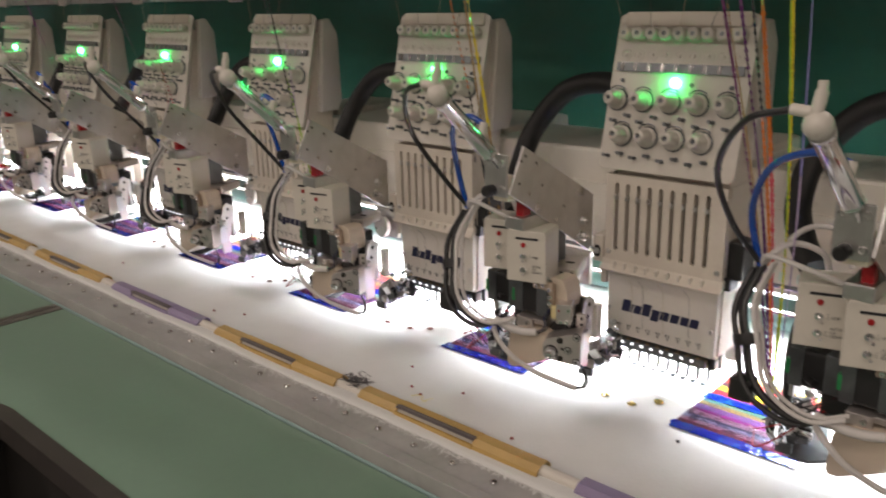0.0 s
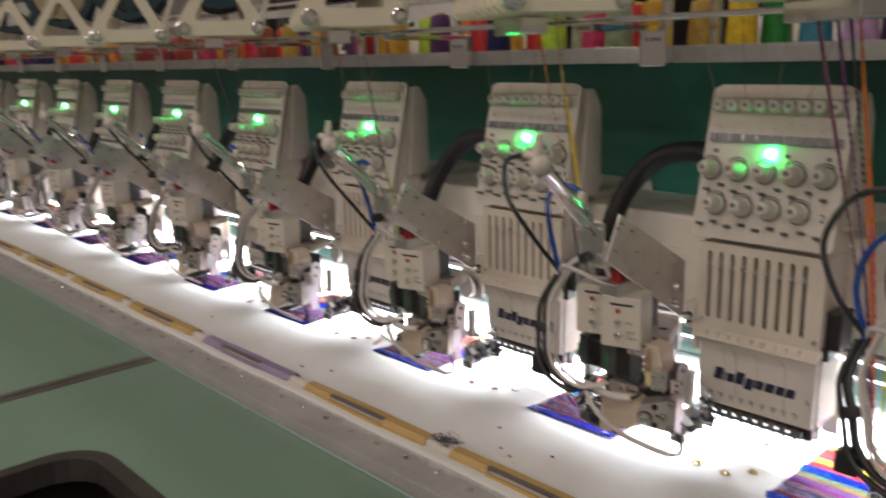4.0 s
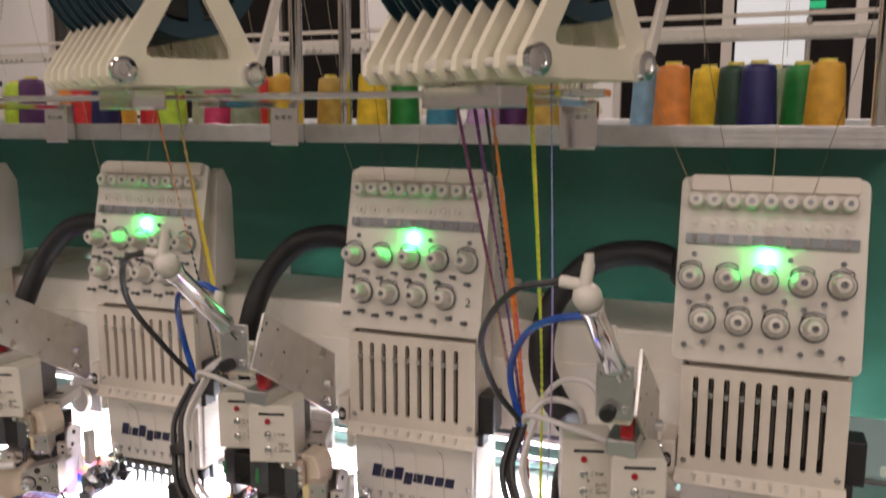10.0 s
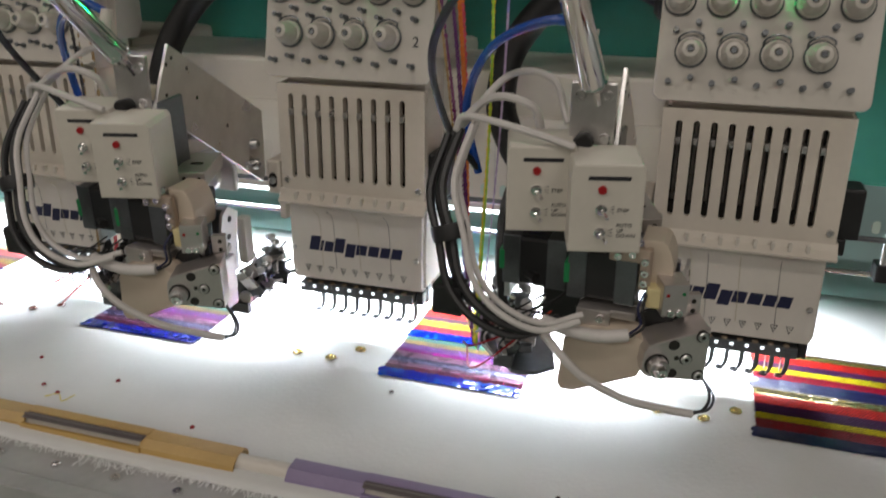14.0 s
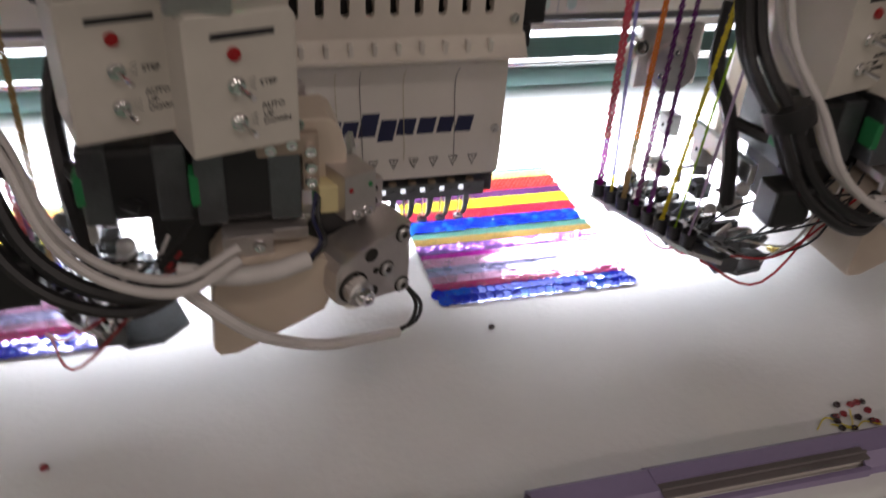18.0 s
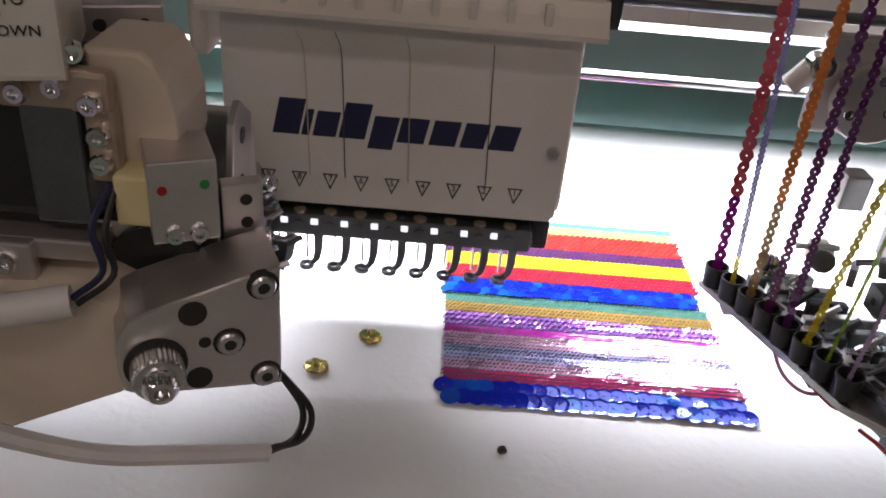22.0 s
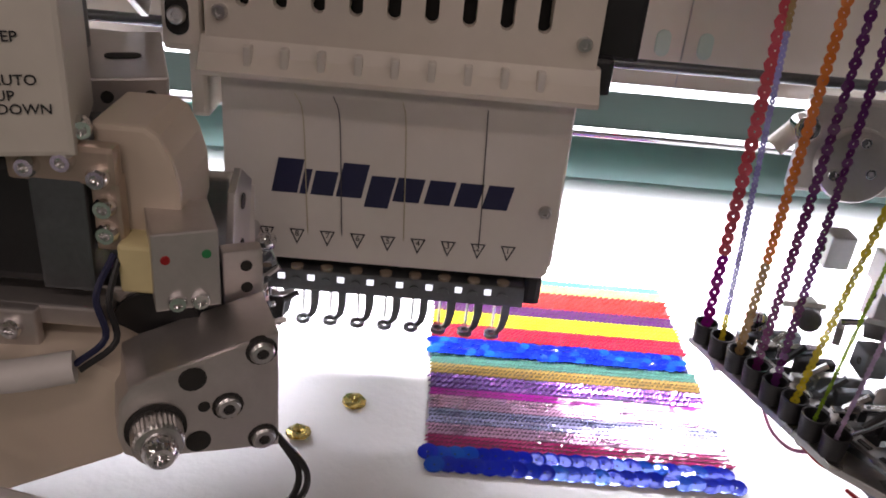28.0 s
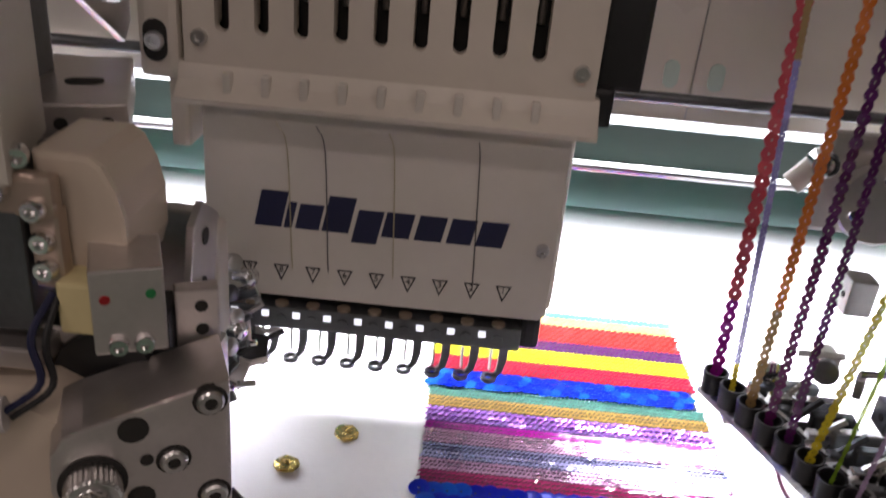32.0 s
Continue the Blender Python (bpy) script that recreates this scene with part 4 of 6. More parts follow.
        cyl(bm, (-0.0378, y, z), (-0.0375, y, z), 0.0024, seg=14)
        part("hole", bm, DARK, bl)
    part("guide_upright", box(mesh(), -0.0500, -0.0420, -0.0560, -0.0460, 0.0900, 0.1280, 0.001), PLASTIC, th)
    # gearing between the plates
    part("link_arm", box(mesh(), -0.0540, -0.0380, -0.1080, -0.0960, 0.1160, 0.1300, 0.001), BLACK, th)
    part("cross_bar", box(mesh(), -0.0780, -0.0420, -0.1100, -0.1020, 0.1195, 0.1250, 0.0008), STEEL, th)
    bm = mesh()
    tube(bm, [(-0.0600, -0.1180, 0.1390), (-0.0625, -0.1250, 0.1310), (-0.0600, -0.1280, 0.1215), (-0.0660, -0.1330, 0.1165)], 0.0009, 6, 5)
    part("wire", bm, NAVY, th, smooth=True)
    bm = mesh()
    tube(bm, [(-0.0590, -0.1180, 0.1380), (-0.0600, -0.1240, 0.1290), (-0.0580, -0.1270, 0.1200), (-0.0650, -0.1330, 0.1150)], 0.0009, 6, 5)
    part("wire", bm, BLACK, th, smooth=True)
    part("rear_motor", box(mesh(), -0.1300, -0.0700, -0.0880, -0.0480, 0.084, 0.150, 0.003), BLACK, th)
    part("upright", box(mesh(), -0.1130, -0.0880, -0.0800, -0.0500, 0.115, 0.222, 0.002), DARKSTEEL, th)
    # right-hand sequin chute: a fan of small steel guides
    dx, dy, sc = -0.0430, 0.044, 0.95

    def pos(x, y, z):
        return (-0.016 + (x + 0.016) * sc + dx, -0.06 + (y + 0.06) * sc + dy, 0.046 + (z - 0.055) * sc)
    bm = mesh()
    box(bm, -0.0270, -0.0140, -0.0900, -0.0300, 0.0500, 0.0780, 0.002)
    box(bm, -0.0260, -0.0080, -0.0960, -0.0900, 0.0480, 0.0580, 0.001)
    bm.transform(Matrix.Translation(pos(0, 0, 0)) @ Matrix.Diagonal((sc, sc, sc, 1)))
    ch = part("sequin_chute", bm, DARKSTEEL, th)
    rf = random.Random(14)
    for i in range(15):
        y = -0.090 + i * 0.0040 + rf.uniform(-0.0008, 0.0008)
        bm = mesh()
        box(bm, -0.007, 0.007, -0.0012, 0.0012, -0.0055, 0.0065, 0.0007)
        cyl(bm, (0.004, 0, 0.004), (0.012, 0.002, 0.009), 0.0012, seg=6)
        bm.transform(Matrix.Translation(pos(-0.010 + rf.uniform(-0.004, 0.006), y, 0.074 + rf.uniform(-0.014, 0.010))) @ pose(0, 0, 0, rf.uniform(-20, 20), rf.uniform(-50, 30), rf.uniform(-25, 25)))
        part("chute_guide", bm, (CHROME, DARKSTEEL, SATIN, BLACK)[i % 4], ch)
    for i in range(12):
        x, y, z = rf.uniform(-0.026, -0.008), -0.094 + 0.0052 * i, rf.uniform(0.072, 0.104)
        bm = mesh()
        turned(bm, pos(x, y, z), (0.8, -0.5, 0.3), [(0, 0.0020), (0.006, 0.0020), (0.006, 0.0034), (0.0095, 0.0034), (0.0102, 0.0024)], 10)
        part("chute_pin", bm, (CHROME, STEEL, DARKSTEEL)[i % 3], ch, smooth=True)
    bm = mesh()
    turned(bm, pos(-0.012, -0.090, 0.062), (0, -1, 0), [(0, 0.006 * sc), (0.003, 0.006 * sc), (0.004, 0.004 * sc)], 16)
    part("chute_wheel", bm, STEEL, ch, smooth=True)
    # left-hand chute with its row of black cups
    bm = mesh()
    prism(bm, [(-0.2040, -0.007), (-0.1965, -0.005), (-0.1660, -0.072), (-0.1550, -0.088), (-0.1610, -0.094), (-0.1750, -0.080)], flat(0.0570), 0.0030, 0.0004)
    lc = part("cup_tray", bm, STEEL, th)
    for a, b, h, m in (((-0.196, -0.020), (-0.174, -0.004), 0.052, STEEL), ((-0.176, -0.060), (-0.150, -0.050), 0.050, DARKSTEEL), ((-0.162, -0.092), (-0.148, -0.080), 0.050, DARKSTEEL)):
        bm = mesh()
        box(bm, a[0], b[0], a[1], a[1] + 0.007, h, h + 0.010, 0.0008)
        part("tray_arm", bm, m, lc)
    cup = None
    for i in range(8):
        p = Vector((-0.200 + 0.0038 * i, -0.011 - 0.0092 * i, 0.0605))
        if cup is None:
            bm = mesh()
            turned(bm, (0, 0, 0), (0, 0, 1), [(0, 0.0040), (0.0090, 0.0048), (0.0090, 0.0041), (0.004, 0.0034)], 14)
            cup = part("sequin_cup", bm, BLACK, lc, smooth=True)
            c = cup
        else:
            c = new("sequin_cup", cup.data)
            c.parent = lc
        c.location = p
    r = random.Random(5)
    for i in range(9):
        x, y = -0.192 + 0.0040 * i, -0.014 - 0.0090 * i
        bm = mesh()
        box(bm, x + 0.004, x + 0.014, y - 0.0020, y + 0.0020, 0.0600, 0.064 + 0.006 * r.random(), 0.0006)
        box(bm, x + 0.012, x + 0.024 + 0.006 * r.random(), y - 0.0032, y + 0.0010, 0.0640, 0.0700, 0.0008)
        cyl(bm, (x + 0.008, y + 0.001, 0.066), (x + 0.016, y + 0.003 * r.random(), 0.073), 0.0013, seg=6)
        part("chute_lever", bm, (DARKSTEEL, CHROME, BLACK, STEEL)[i % 4], lc)
    for x, y, z, w, h, m in ((-0.160, -0.004, 0.096, 0.010, 0.014, ALU), (-0.166, -0.012, 0.074, 0.007, 0.009, STEEL), (-0.150, -0.030, 0.088, 0.012, 0.020, ALU), (-0.158, -0.048, 0.076, 0.009, 0.010, DARKSTEEL), (-0.150, -0.068, 0.074, 0.010, 0.012, STEEL)):
        bm = mesh()
        box(bm, x, x + w, y - 0.004, y + 0.006, z, z + h, 0.0008)
        blk = part("guide_block", bm, m, lc)
        bm = mesh()
        cyl(bm, (x - 0.0003, y, z + h * 0.5), (x + 0.001, y, z + h * 0.5), 0.0014, seg=8)
        part("hole", bm, DARK, blk)
    rq = random.Random(31)
    for i in range(12):
        x, y, z = -0.182 + rq.uniform(0, 0.034) + 0.0018 * i, -0.008 - 0.0072 * i + rq.uniform(-0.006, 0.006), rq.uniform(0.063, 0.092)
        bm = mesh()
        if i % 3 == 0:
            turned(bm, (x, y, z), (rq.uniform(-1, 0), -1, rq.uniform(0, 0.6)), [(0, 0.0026), (0.003, 0.0026), (0.003, 0.0044), (0.0055, 0.0044), (0.006, 0.0030)], 12)
        elif i % 3 == 1:
            a, l = rq.uniform(0, 3.1), rq.uniform(0.010, 0.018)
            cyl(bm, (x, y, z), (x + l * math.cos(a), y - 0.3 * l, z + 0.4 * l * math.sin(a)), 0.0013, seg=8)
        else:
            box(bm, -0.004, 0.004, -0.0015, 0.0015, -0.003, 0.005, 0.0006)
            bm.transform(pose(x, y, z, rq.uniform(-30, 30), rq.uniform(-30, 30), rq.uniform(-60, 60)))
        part("chute_pin", bm, (CHROME, ALU, SATIN, DARKSTEEL)[i % 4], lc, smooth=True)
    for pts, m in (([(-0.186, -0.046, 0.057), (-0.184, -0.055, 0.052), (-0.179, -0.063, 0.051), (-0.172, -0.068, 0.055)], TINT_PINK), ([(-0.177, -0.064, 0.054), (-0.171, -0.072, 0.052), (-0.164, -0.075, 0.056)], REDBIT)):
        bm = mesh()
        tube(bm, pts, 0.0007, 7, 6)
        part("ribbon_end", bm, m, lc, "loose end of sequin ribbon", True)
    # plate under the chute and the slotted strip beside the cups
    bm = mesh()
    prism(bm, [(-0.176, -0.020), (-0.140, -0.012), (-0.120, -0.080), (-0.132, -0.092), (-0.148, -0.094), (-0.158, -0.084)], flat(0.0480), 0.0030, 0.0006)
    part("chute_base", bm, DARKSTEEL, lc)
    bm = mesh()
    prism(bm, [(-0.1900, -0.018), (-0.1850, -0.016), (-0.1500, -0.098), (-0.1550, -0.100)], flat(0.0640), 0.0016, 0.0003)
    strip = part("slotted_strip", bm, STEEL, lc)
    for i in range(9):
        x, y = -0.1855 + 0.0037 * i, -0.0235 - 0.0087 * i
        bm = mesh()
        box(bm, -0.0009, 0.0009, -0.0026, 0.0026, 0, 0.0004)
        bm.transform(pose(x, y, 0.0658, 0, 0, 23))
        part("slot", bm, DARK, strip)
    part("motor_face", box(mesh(), -0.156, -0.152, -0.090, -0.030, 0.106, 0.118, 0.001), ALU, th)
    bm = mesh()
    tube(bm, [(-0.158, -0.040, 0.190), (-0.166, -0.052, 0.160), (-0.164, -0.070, 0.140), (-0.162, -0.078, 0.118), (-0.158, -0.080, 0.090)], 0.0042, 8, 6)
    part("cable", bm, BLACK, th, smooth=True)
    bm = mesh()
    tube(bm, [(-0.162, -0.072, 0.136), (-0.150, -0.092, 0.134), (-0.130, -0.108, 0.132)], 0.0036, 8, 6)
    part("cable", bm, BLACK, th, smooth=True)
    bm = mesh()
    turned(bm, (-0.1385, 0.036, 0.1245), (-0.12, -1, 0.10), [(0, 0.0160), (0.005, 0.0160), (0.006, 0.0152)], 26)
    cp = part("cam_plate", bm, SATIN, th, "round bright cam plate", True)
    for u, v in ((0.0, 0.011), (0.006, -0.002), (-0.009, -0.004)):
        screw("cam_screw", (-0.1390 + u, 0.0305, 0.1248 + v), (-0.12, -1, 0.10), 0.0026, cp, CHROME, 0.0018)
    bm = mesh()
    turned(bm, (-0.1600, 0.046, 0.1365), (-0.1, -1, 0.1), [(0, 0.0054), (0.009, 0.0054), (0.0094, 0.0042), (0.0094, 0.0030), (0.007, 0.0026)], 18)
    part("idler_roller", bm, CHROME, th, smooth=True)
    bm = mesh()
    tube(bm, [(-0.1600, 0.046, 0.1365), (-0.1640, 0.046, 0.1315), (-0.1690, 0.046, 0.1255)], 0.0048, 10, 3)
    part("idler_arm", bm, CREAM, th, smooth=True)
    bm = mesh()
    box(bm, -0.1600, -0.1150, 0.041, 0.048, 0.108, 0.150, 0.002)
    part("idler_bracket", bm, SATIN, th)
    # cables
    bundle = [((0.000, 0.0), BLACK, 0.0032), ((0.010, -0.006), WHITECABLE, 0.0021), ((-0.005, 0.007), BLACK, 0.0030), ((0.010, 0.003), WHITECABLE, 0.0020), ((-0.007, -0.003), BLACK, 0.0027)]
    for (dx, dy), m, rr in bundle:
        bm = mesh()
        pts = [(-0.186, -0.095, 0.222), (-0.190, -0.118, 0.192), (-0.178, -0.135, 0.166), (-0.168, -0.146, 0.142), (-0.150, -0.152, 0.126), (-0.126, -0.148, 0.116), (-0.104, -0.136, 0.120)]
        tube(bm, [(x + dx, y + dy, z + dx * 0.5) for x, y, z in pts], rr, 8, 6)
        part("cable", bm, m, th, smooth=True)
    bm = mesh()
    turned(bm, (-0.181, -0.132, 0.172), (0.35, -0.3, -1), [(0, 0.0115), (0.005, 0.0118), (0.010, 0.0112)], 14)
    part("cable_tie", bm, BLACK, th, smooth=True)
    bm = mesh()
    box(bm, -0.186, -0.166, -0.150, -0.134, 0.118, 0.138, 0.002)
    part("cable_plug", bm, BLACK, th)
    for pts, rr, m in (([(-0.188, -0.098, 0.222), (-0.180, -0.100, 0.232), (-0.140, -0.112, 0.230), (-0.110, -0.110, 0.222)], 0.0024, WHITECABLE),
                       ([(-0.188, -0.096, 0.224), (-0.170, -0.080, 0.240), (-0.145, -0.075, 0.235), (-0.140, -0.068, 0.216)], 0.0028, WHITECABLE),
                       ([(-0.187, -0.094, 0.222), (-0.165, -0.060, 0.250), (-0.138, -0.052, 0.248), (-0.125, -0.060, 0.222)], 0.0024, WHITECABLE),
                       ([(-0.118, -0.140, 0.114), (-0.104, -0.150, 0.106), (-0.088, -0.150, 0.092), (-0.064, -0.142, 0.077), (-0.042, -0.131, 0.068), (-0.024, -0.122, 0.062)], 0.0027, WHITECABLE)):
        bm = mesh()
        tube(bm, pts, rr, 8, 7)
        part("cable", bm, m, th, smooth=True)
    for dx in (0, 0.0022):
        bm = mesh()
        tube(bm, [(-0.024, -0.122, 0.062 + dx * 0.5), (-0.017 + dx, -0.120, 0.066), (-0.015 + dx, -0.119, 0.076), (-0.021, -0.119, 0.088)], 0.0010, 6, 5)
        part("wire", bm, BLACK, th, smooth=True)
    r = random.Random(11)
    for i in range(10):
        bm = mesh()
        a = Vector((-0.120 + r.uniform(-0.01, 0.01), -0.118 + r.uniform(-0.01, 0.01), 0.118 + r.uniform(-0.006, 0.010)))
        b = Vector((-0.160 + r.uniform(-0.02, 0.02), -0.100 + r.uniform(-0.02, 0.02), 0.075 + r.uniform(-0.01, 0.01)))
        c = (a + b) / 2 + Vector((r.uniform(-0.02, 0.01), r.uniform(-0.03, 0.0), r.uniform(-0.02, 0.01)))
        tube(bm, [a, c, b], 0.0007, 5, 6)
        part("wire", bm, (BLACK, BLACK, REDBIT, WHITECABLE, BLACK)[i % 5], th, smooth=True)
    return th


def hose():
    bm = mesh()
    tube(bm, [(-0.074, 0.048, 0.340), (-0.110, 0.052, 0.350), (-0.160, 0.052, 0.338), (-0.196, 0.040, 0.295), (-0.200, 0.015, 0.252), (-0.180, -0.022, 0.226), (-0.158, -0.048, 0.210)], 0.0125, 14, 7)
    ob = part("corrugated_hose", bm, RUBBER, None, "", True)
    bm2 = mesh()
    turned(bm2, (-0.066, 0.048, 0.339), (-1, 0, 0.05), [(0, 0.019), (0.014, 0.019), (0.018, 0.014)], 18)
    part("hose_collar", bm2, BLACK, ob, "", True)
    return tagged(ob, "thick black hose looping from the head to the feeder", "hose", "hoses beside the heads")


FAR_DROP = ("ribbon_end", "bushing", "chute_pin", "chute_guide", "chute_lever", "switch_marks", "slot", "bolt_recess", "thread_pin", "guide_eye", "knob_eye", "guide_ring", "lettering", "hole", "wire", "dot", "plate_screw", "numeral", "logo_shape", "lip_guide", "thread", "socket_bolt", "cap_screw", "block_screw", "bracket_screw", "clamp_bolt", "edge_screw", "needle", "flange_bolt", "thread_clip", "tension_spring", "cover_screw")
for make, heads in ((head, HEADS), (feeder_mount, HEADS), (feeder, HEADS), (hose, HEADS)):
    first = make()
    first.location.x += PITCH * heads[0]
    for k in heads[1:]:
        c = copy_thing(first, pose(PITCH * k, 0, 0))
        if k < -5:
            for o in c.children_recursive:
                if o.name.split(".")[0] in FAR_DROP and not o.children:
                    bpy.data.objects.remove(o)
# the last feeder has no right-hand chute
for o in [o for o in bpy.data.objects if o.name.startswith("sequin_chute") and abs(o.parent.location.x - PITCH) < 0.01]:
    for q in (*o.children, o):
        bpy.data.objects.remove(q)


# ---- reel racks above the heads ----
def reel_flange():
    """One reel flange with six openings; the axle runs along x."""
    bm = mesh()
    n, radii = 48, (0.0050, 0.0185, 0.0540, 0.0668)
    for x in (0.0,):
        L = [[[bm.verts.new((x + w, r * math.cos(2 * math.pi * i / n), r * math.sin(2 * math.pi * i / n))) for i in range(n)] for r in radii] for w in (0.0, 0.002)]
        solid = [[True] * n, [i % 8 in (0, 1) for i in range(n)], [True] * n]
        for q in range(3):
            for i in range(n):
                j = (i + 1) % n
                if not solid[q][i]:
                    bm.faces.new((L[0][q][i], L[0][q][j], L[1][q][j], L[1][q][i])) if solid[q - 1][i] else None
                    bm.faces.new((L[0][q + 1][i], L[1][q + 1][i], L[1][q + 1][j], L[0][q + 1][j]))
                    continue
                bm.faces.new((L[0][q][i], L[0][q + 1][i], L[0][q + 1][j], L[0][q][j]))
                bm.faces.new((L[1][q][i], L[1][q][j], L[1][q + 1][j], L[1][q + 1][i]))
                if q == 1 and not solid[q][(i - 1) % n]:
                    bm.faces.new((L[0][1][i], L[1][1][i], L[1][2][i], L[0][2][i]))
                if q == 1 and not solid[q][j]:
                    bm.faces.new((L[0][1][j], L[0][2][j], L[1][2][j], L[1][1][j]))
        for i in range(n):
            j = (i + 1) % n
            bm.faces.new((L[0][3][i], L[1][3][i], L[1][3][j], L[0][3][j]))
            bm.faces.new((L[0][0][i], L[0][0][j], L[1][0][j], L[1][0][i]))
    bmesh.ops.recalc_face_normals(bm, faces=bm.faces[:])
    me = bpy.data.meshes.new("sequin_reel")
    bm.to_mesh(me)
    bm.free()
    me.materials.append(REEL)
    return me


REEL_DATA = reel_flange()
CORES = []
for nm, c in (("grey", (0.05, 0.05, 0.055)), ("rose", (0.42, 0.16, 0.18)), ("pearl", (0.62, 0.60, 0.55)), ("sand", (0.40, 0.33, 0.20)), ("black", (0.02, 0.02, 0.022))):
    bm = mesh()
    ring_plate(bm, circle(0.0505), circle(0.006), side(-0.0060), 0.012)
    me = bpy.data.meshes.new("wound_ribbon")
    bm.to_mesh(me)
    bm.free()
    me.materials.append(material(nm + "_wound_sequins", c, 0.35, var=0.3, scale=120, bump=0.3))
    CORES.append(me)


def rack():
    th = thing("reel_rack", "cream plastic rack of triangular stands for sequin reels", "reel rack", "reel racks above the heads")
    # triangular stands
    out = [(-0.004, -0.012), (0.124, -0.012), (0.131, -0.004), (0.130, 0.006), (0.079, 0.106), (0.072, 0.114), (0.058, 0.112), (0.052, 0.104), (-0.010, 0.006), (-0.011, -0.005)]
    inn = [(0.026, 0.012), (0.094, 0.012), (0.100, 0.014), (0.099, 0.022), (0.069, 0.080), (0.064, 0.085), (0.060, 0.084), (0.056, 0.080), (0.022, 0.020), (0.022, 0.014)]
    stand = None
    for i in range(9):
        x = -0.0215 * i
        if stand is None:
            bm = mesh()
            ring_plate(bm, [(u * 0.93, v * 0.90) for u, v in out], [(u * 0.93, v * 0.90) for u, v in inn], side(-0.0028), 0.0056)
            stand = part("stand", bm, IVORY, th)
            bm = mesh()
            hook = [(0.0590 + 0.0130 * math.cos(radians(a)), 0.0985 + 0.0130 * math.sin(radians(a))) for a in range(195, 456, 20)]
            hook += [(0.0590 + 0.0056 * math.cos(radians(a)), 0.0985 + 0.0056 * math.sin(radians(a))) for a in range(455, 194, -20)]
            prism(bm, hook, side(-0.0030), 0.0060, 0.0006)
            tip = part("hook", bm, IVORY, stand)
        else:
            c = new("stand", stand.data)
            c.parent, c.location = th, (x, 0, 0)
            d = new("hook", tip.data)
            d.parent = c
    for y in (0.0, 0.1115):
        part("tie_rod", cyl(mesh(), (-0.178, y, 0), (0.004, y, 0), 0.0040, seg=12), PLASTIC, th, smooth=True)
        bm = mesh()
        turned(bm, (0.0028, y, 0), (1, 0, 0), [(0, 0.0105), (0.006, 0.0105), (0.007, 0.008), (0.007, 0.005), (0.005, 0.004)], 18)
        part("chrome_cap", bm, CHROME, th, smooth=True)
    part("collar", cyl(mesh(), (-0.092, 0, 0), (-0.084, 0, 0), 0.0105), PLASTIC, th, smooth=True)
    part("axle", cyl(mesh(), (-0.182, 0.0590, 0.0985), (-0.004, 0.0590, 0.0985), 0.0042, seg=10), BLACK, th)
    bm = mesh()
    prism(bm, [(0.108, -0.004), (0.117, -0.002), (0.156, 0.112), (0.148, 0.116)], side(0.004), 0.005, 0.001)
    arm = part("brush_arm", bm, PLASTIC, th)
    bm = mesh()
    prism(bm, [(0.150, 0.108), (0.153, 0.120), (0.122, 0.138), (0.108, 0.142), (0.110, 0.118)], side(-0.178), 0.182, 0.002)
    part("brush", bm, BLACK, arm, "black felt brush along the reels")
    part("brush_bolt", cyl(mesh(), (0.004, 0.151, 0.112), (0.013, 0.151, 0.112), 0.004, seg=10), CHROME, arm)
    bm = mesh()
    box(bm, -0.150, -0.060, 0.030, 0.060, -0.030, -0.012, 0.002)
    part("foot", bm, CHROME, th)
    return th


RACK_AT = (0.177, -0.216, 0.514)
first = rack()
RR = random.Random(21)
first.matrix_basis = pose(PITCH * 0 + RACK_AT[0], RACK_AT[1], RACK_AT[2], 0, 0, -29)
racks = [first]
for k in HEADS[2:]:
    racks.append(copy_thing(first, pose(PITCH * k + RACK_AT[0], RACK_AT[1], RACK_AT[2], 0, 0, -29)))
for j, rk in enumerate(racks):
    core = CORES[(0, 4, 2, 1, 4, 3, 2, 4, 1, 4, 0, 3, 2, 1, 0, 4, 2)[j]]
    for i in range(8):
        if j > 6 and i > 3:
            continue
        ob = new("sequin_reel", REEL_DATA)
        tagged(ob, "dark blue-grey plastic reel wound with sequin ribbon", "reel", "sequin reels on the racks")
        ob.matrix_basis = rk.matrix_basis @ pose(-0.0042 - 0.0215 * i, 0.0585, 0.0945, RR.uniform(0, 60), 0, 0)
        c = new("wound_ribbon", core if i < 2 else CORES[(i * 3 + j) % 5])
        c.parent, c.location = ob, (-0.0065, 0, 0)
        if j < 5:
            c = new("flange", REEL_DATA)
            c.parent, c.location = ob, (-0.0150, 0, 0)

# bars that carry the racks
def rack_bars():
    bm = mesh()
    box(bm, X_END, 0.20, -0.075, -0.045, 0.494, 0.500, 0.001)
    structure("rack_bar", bm, CHROME, "long flat chromed bar carrying the reel racks", "bar")
    for k in HEADS[1:]:
        x = PITCH * k + 0.150
        th = thing("rack_bracket", "chromed square bracket on the shelf edge", "bracket", "rack brackets on the shelf")
        bm = mesh()
        box(bm, x - 0.018, x + 0.018, 0.064, 0.078, 0.446, 0.494, 0.002)
        part("plate", bm, CHROME, th)
        bm = mesh()
        box(bm, x - 0.012, x + 0.012, -0.070, 0.064, 0.487, 0.4935, 0.001)
        part("arm", bm, CHROME, th)
        for dx in (-0.008, 0, 0.008):
            screw("bolt", (x + dx, 0.064, 0.478), (0, -1, 0), 0.0028, th, STEEL)


rack_bars()


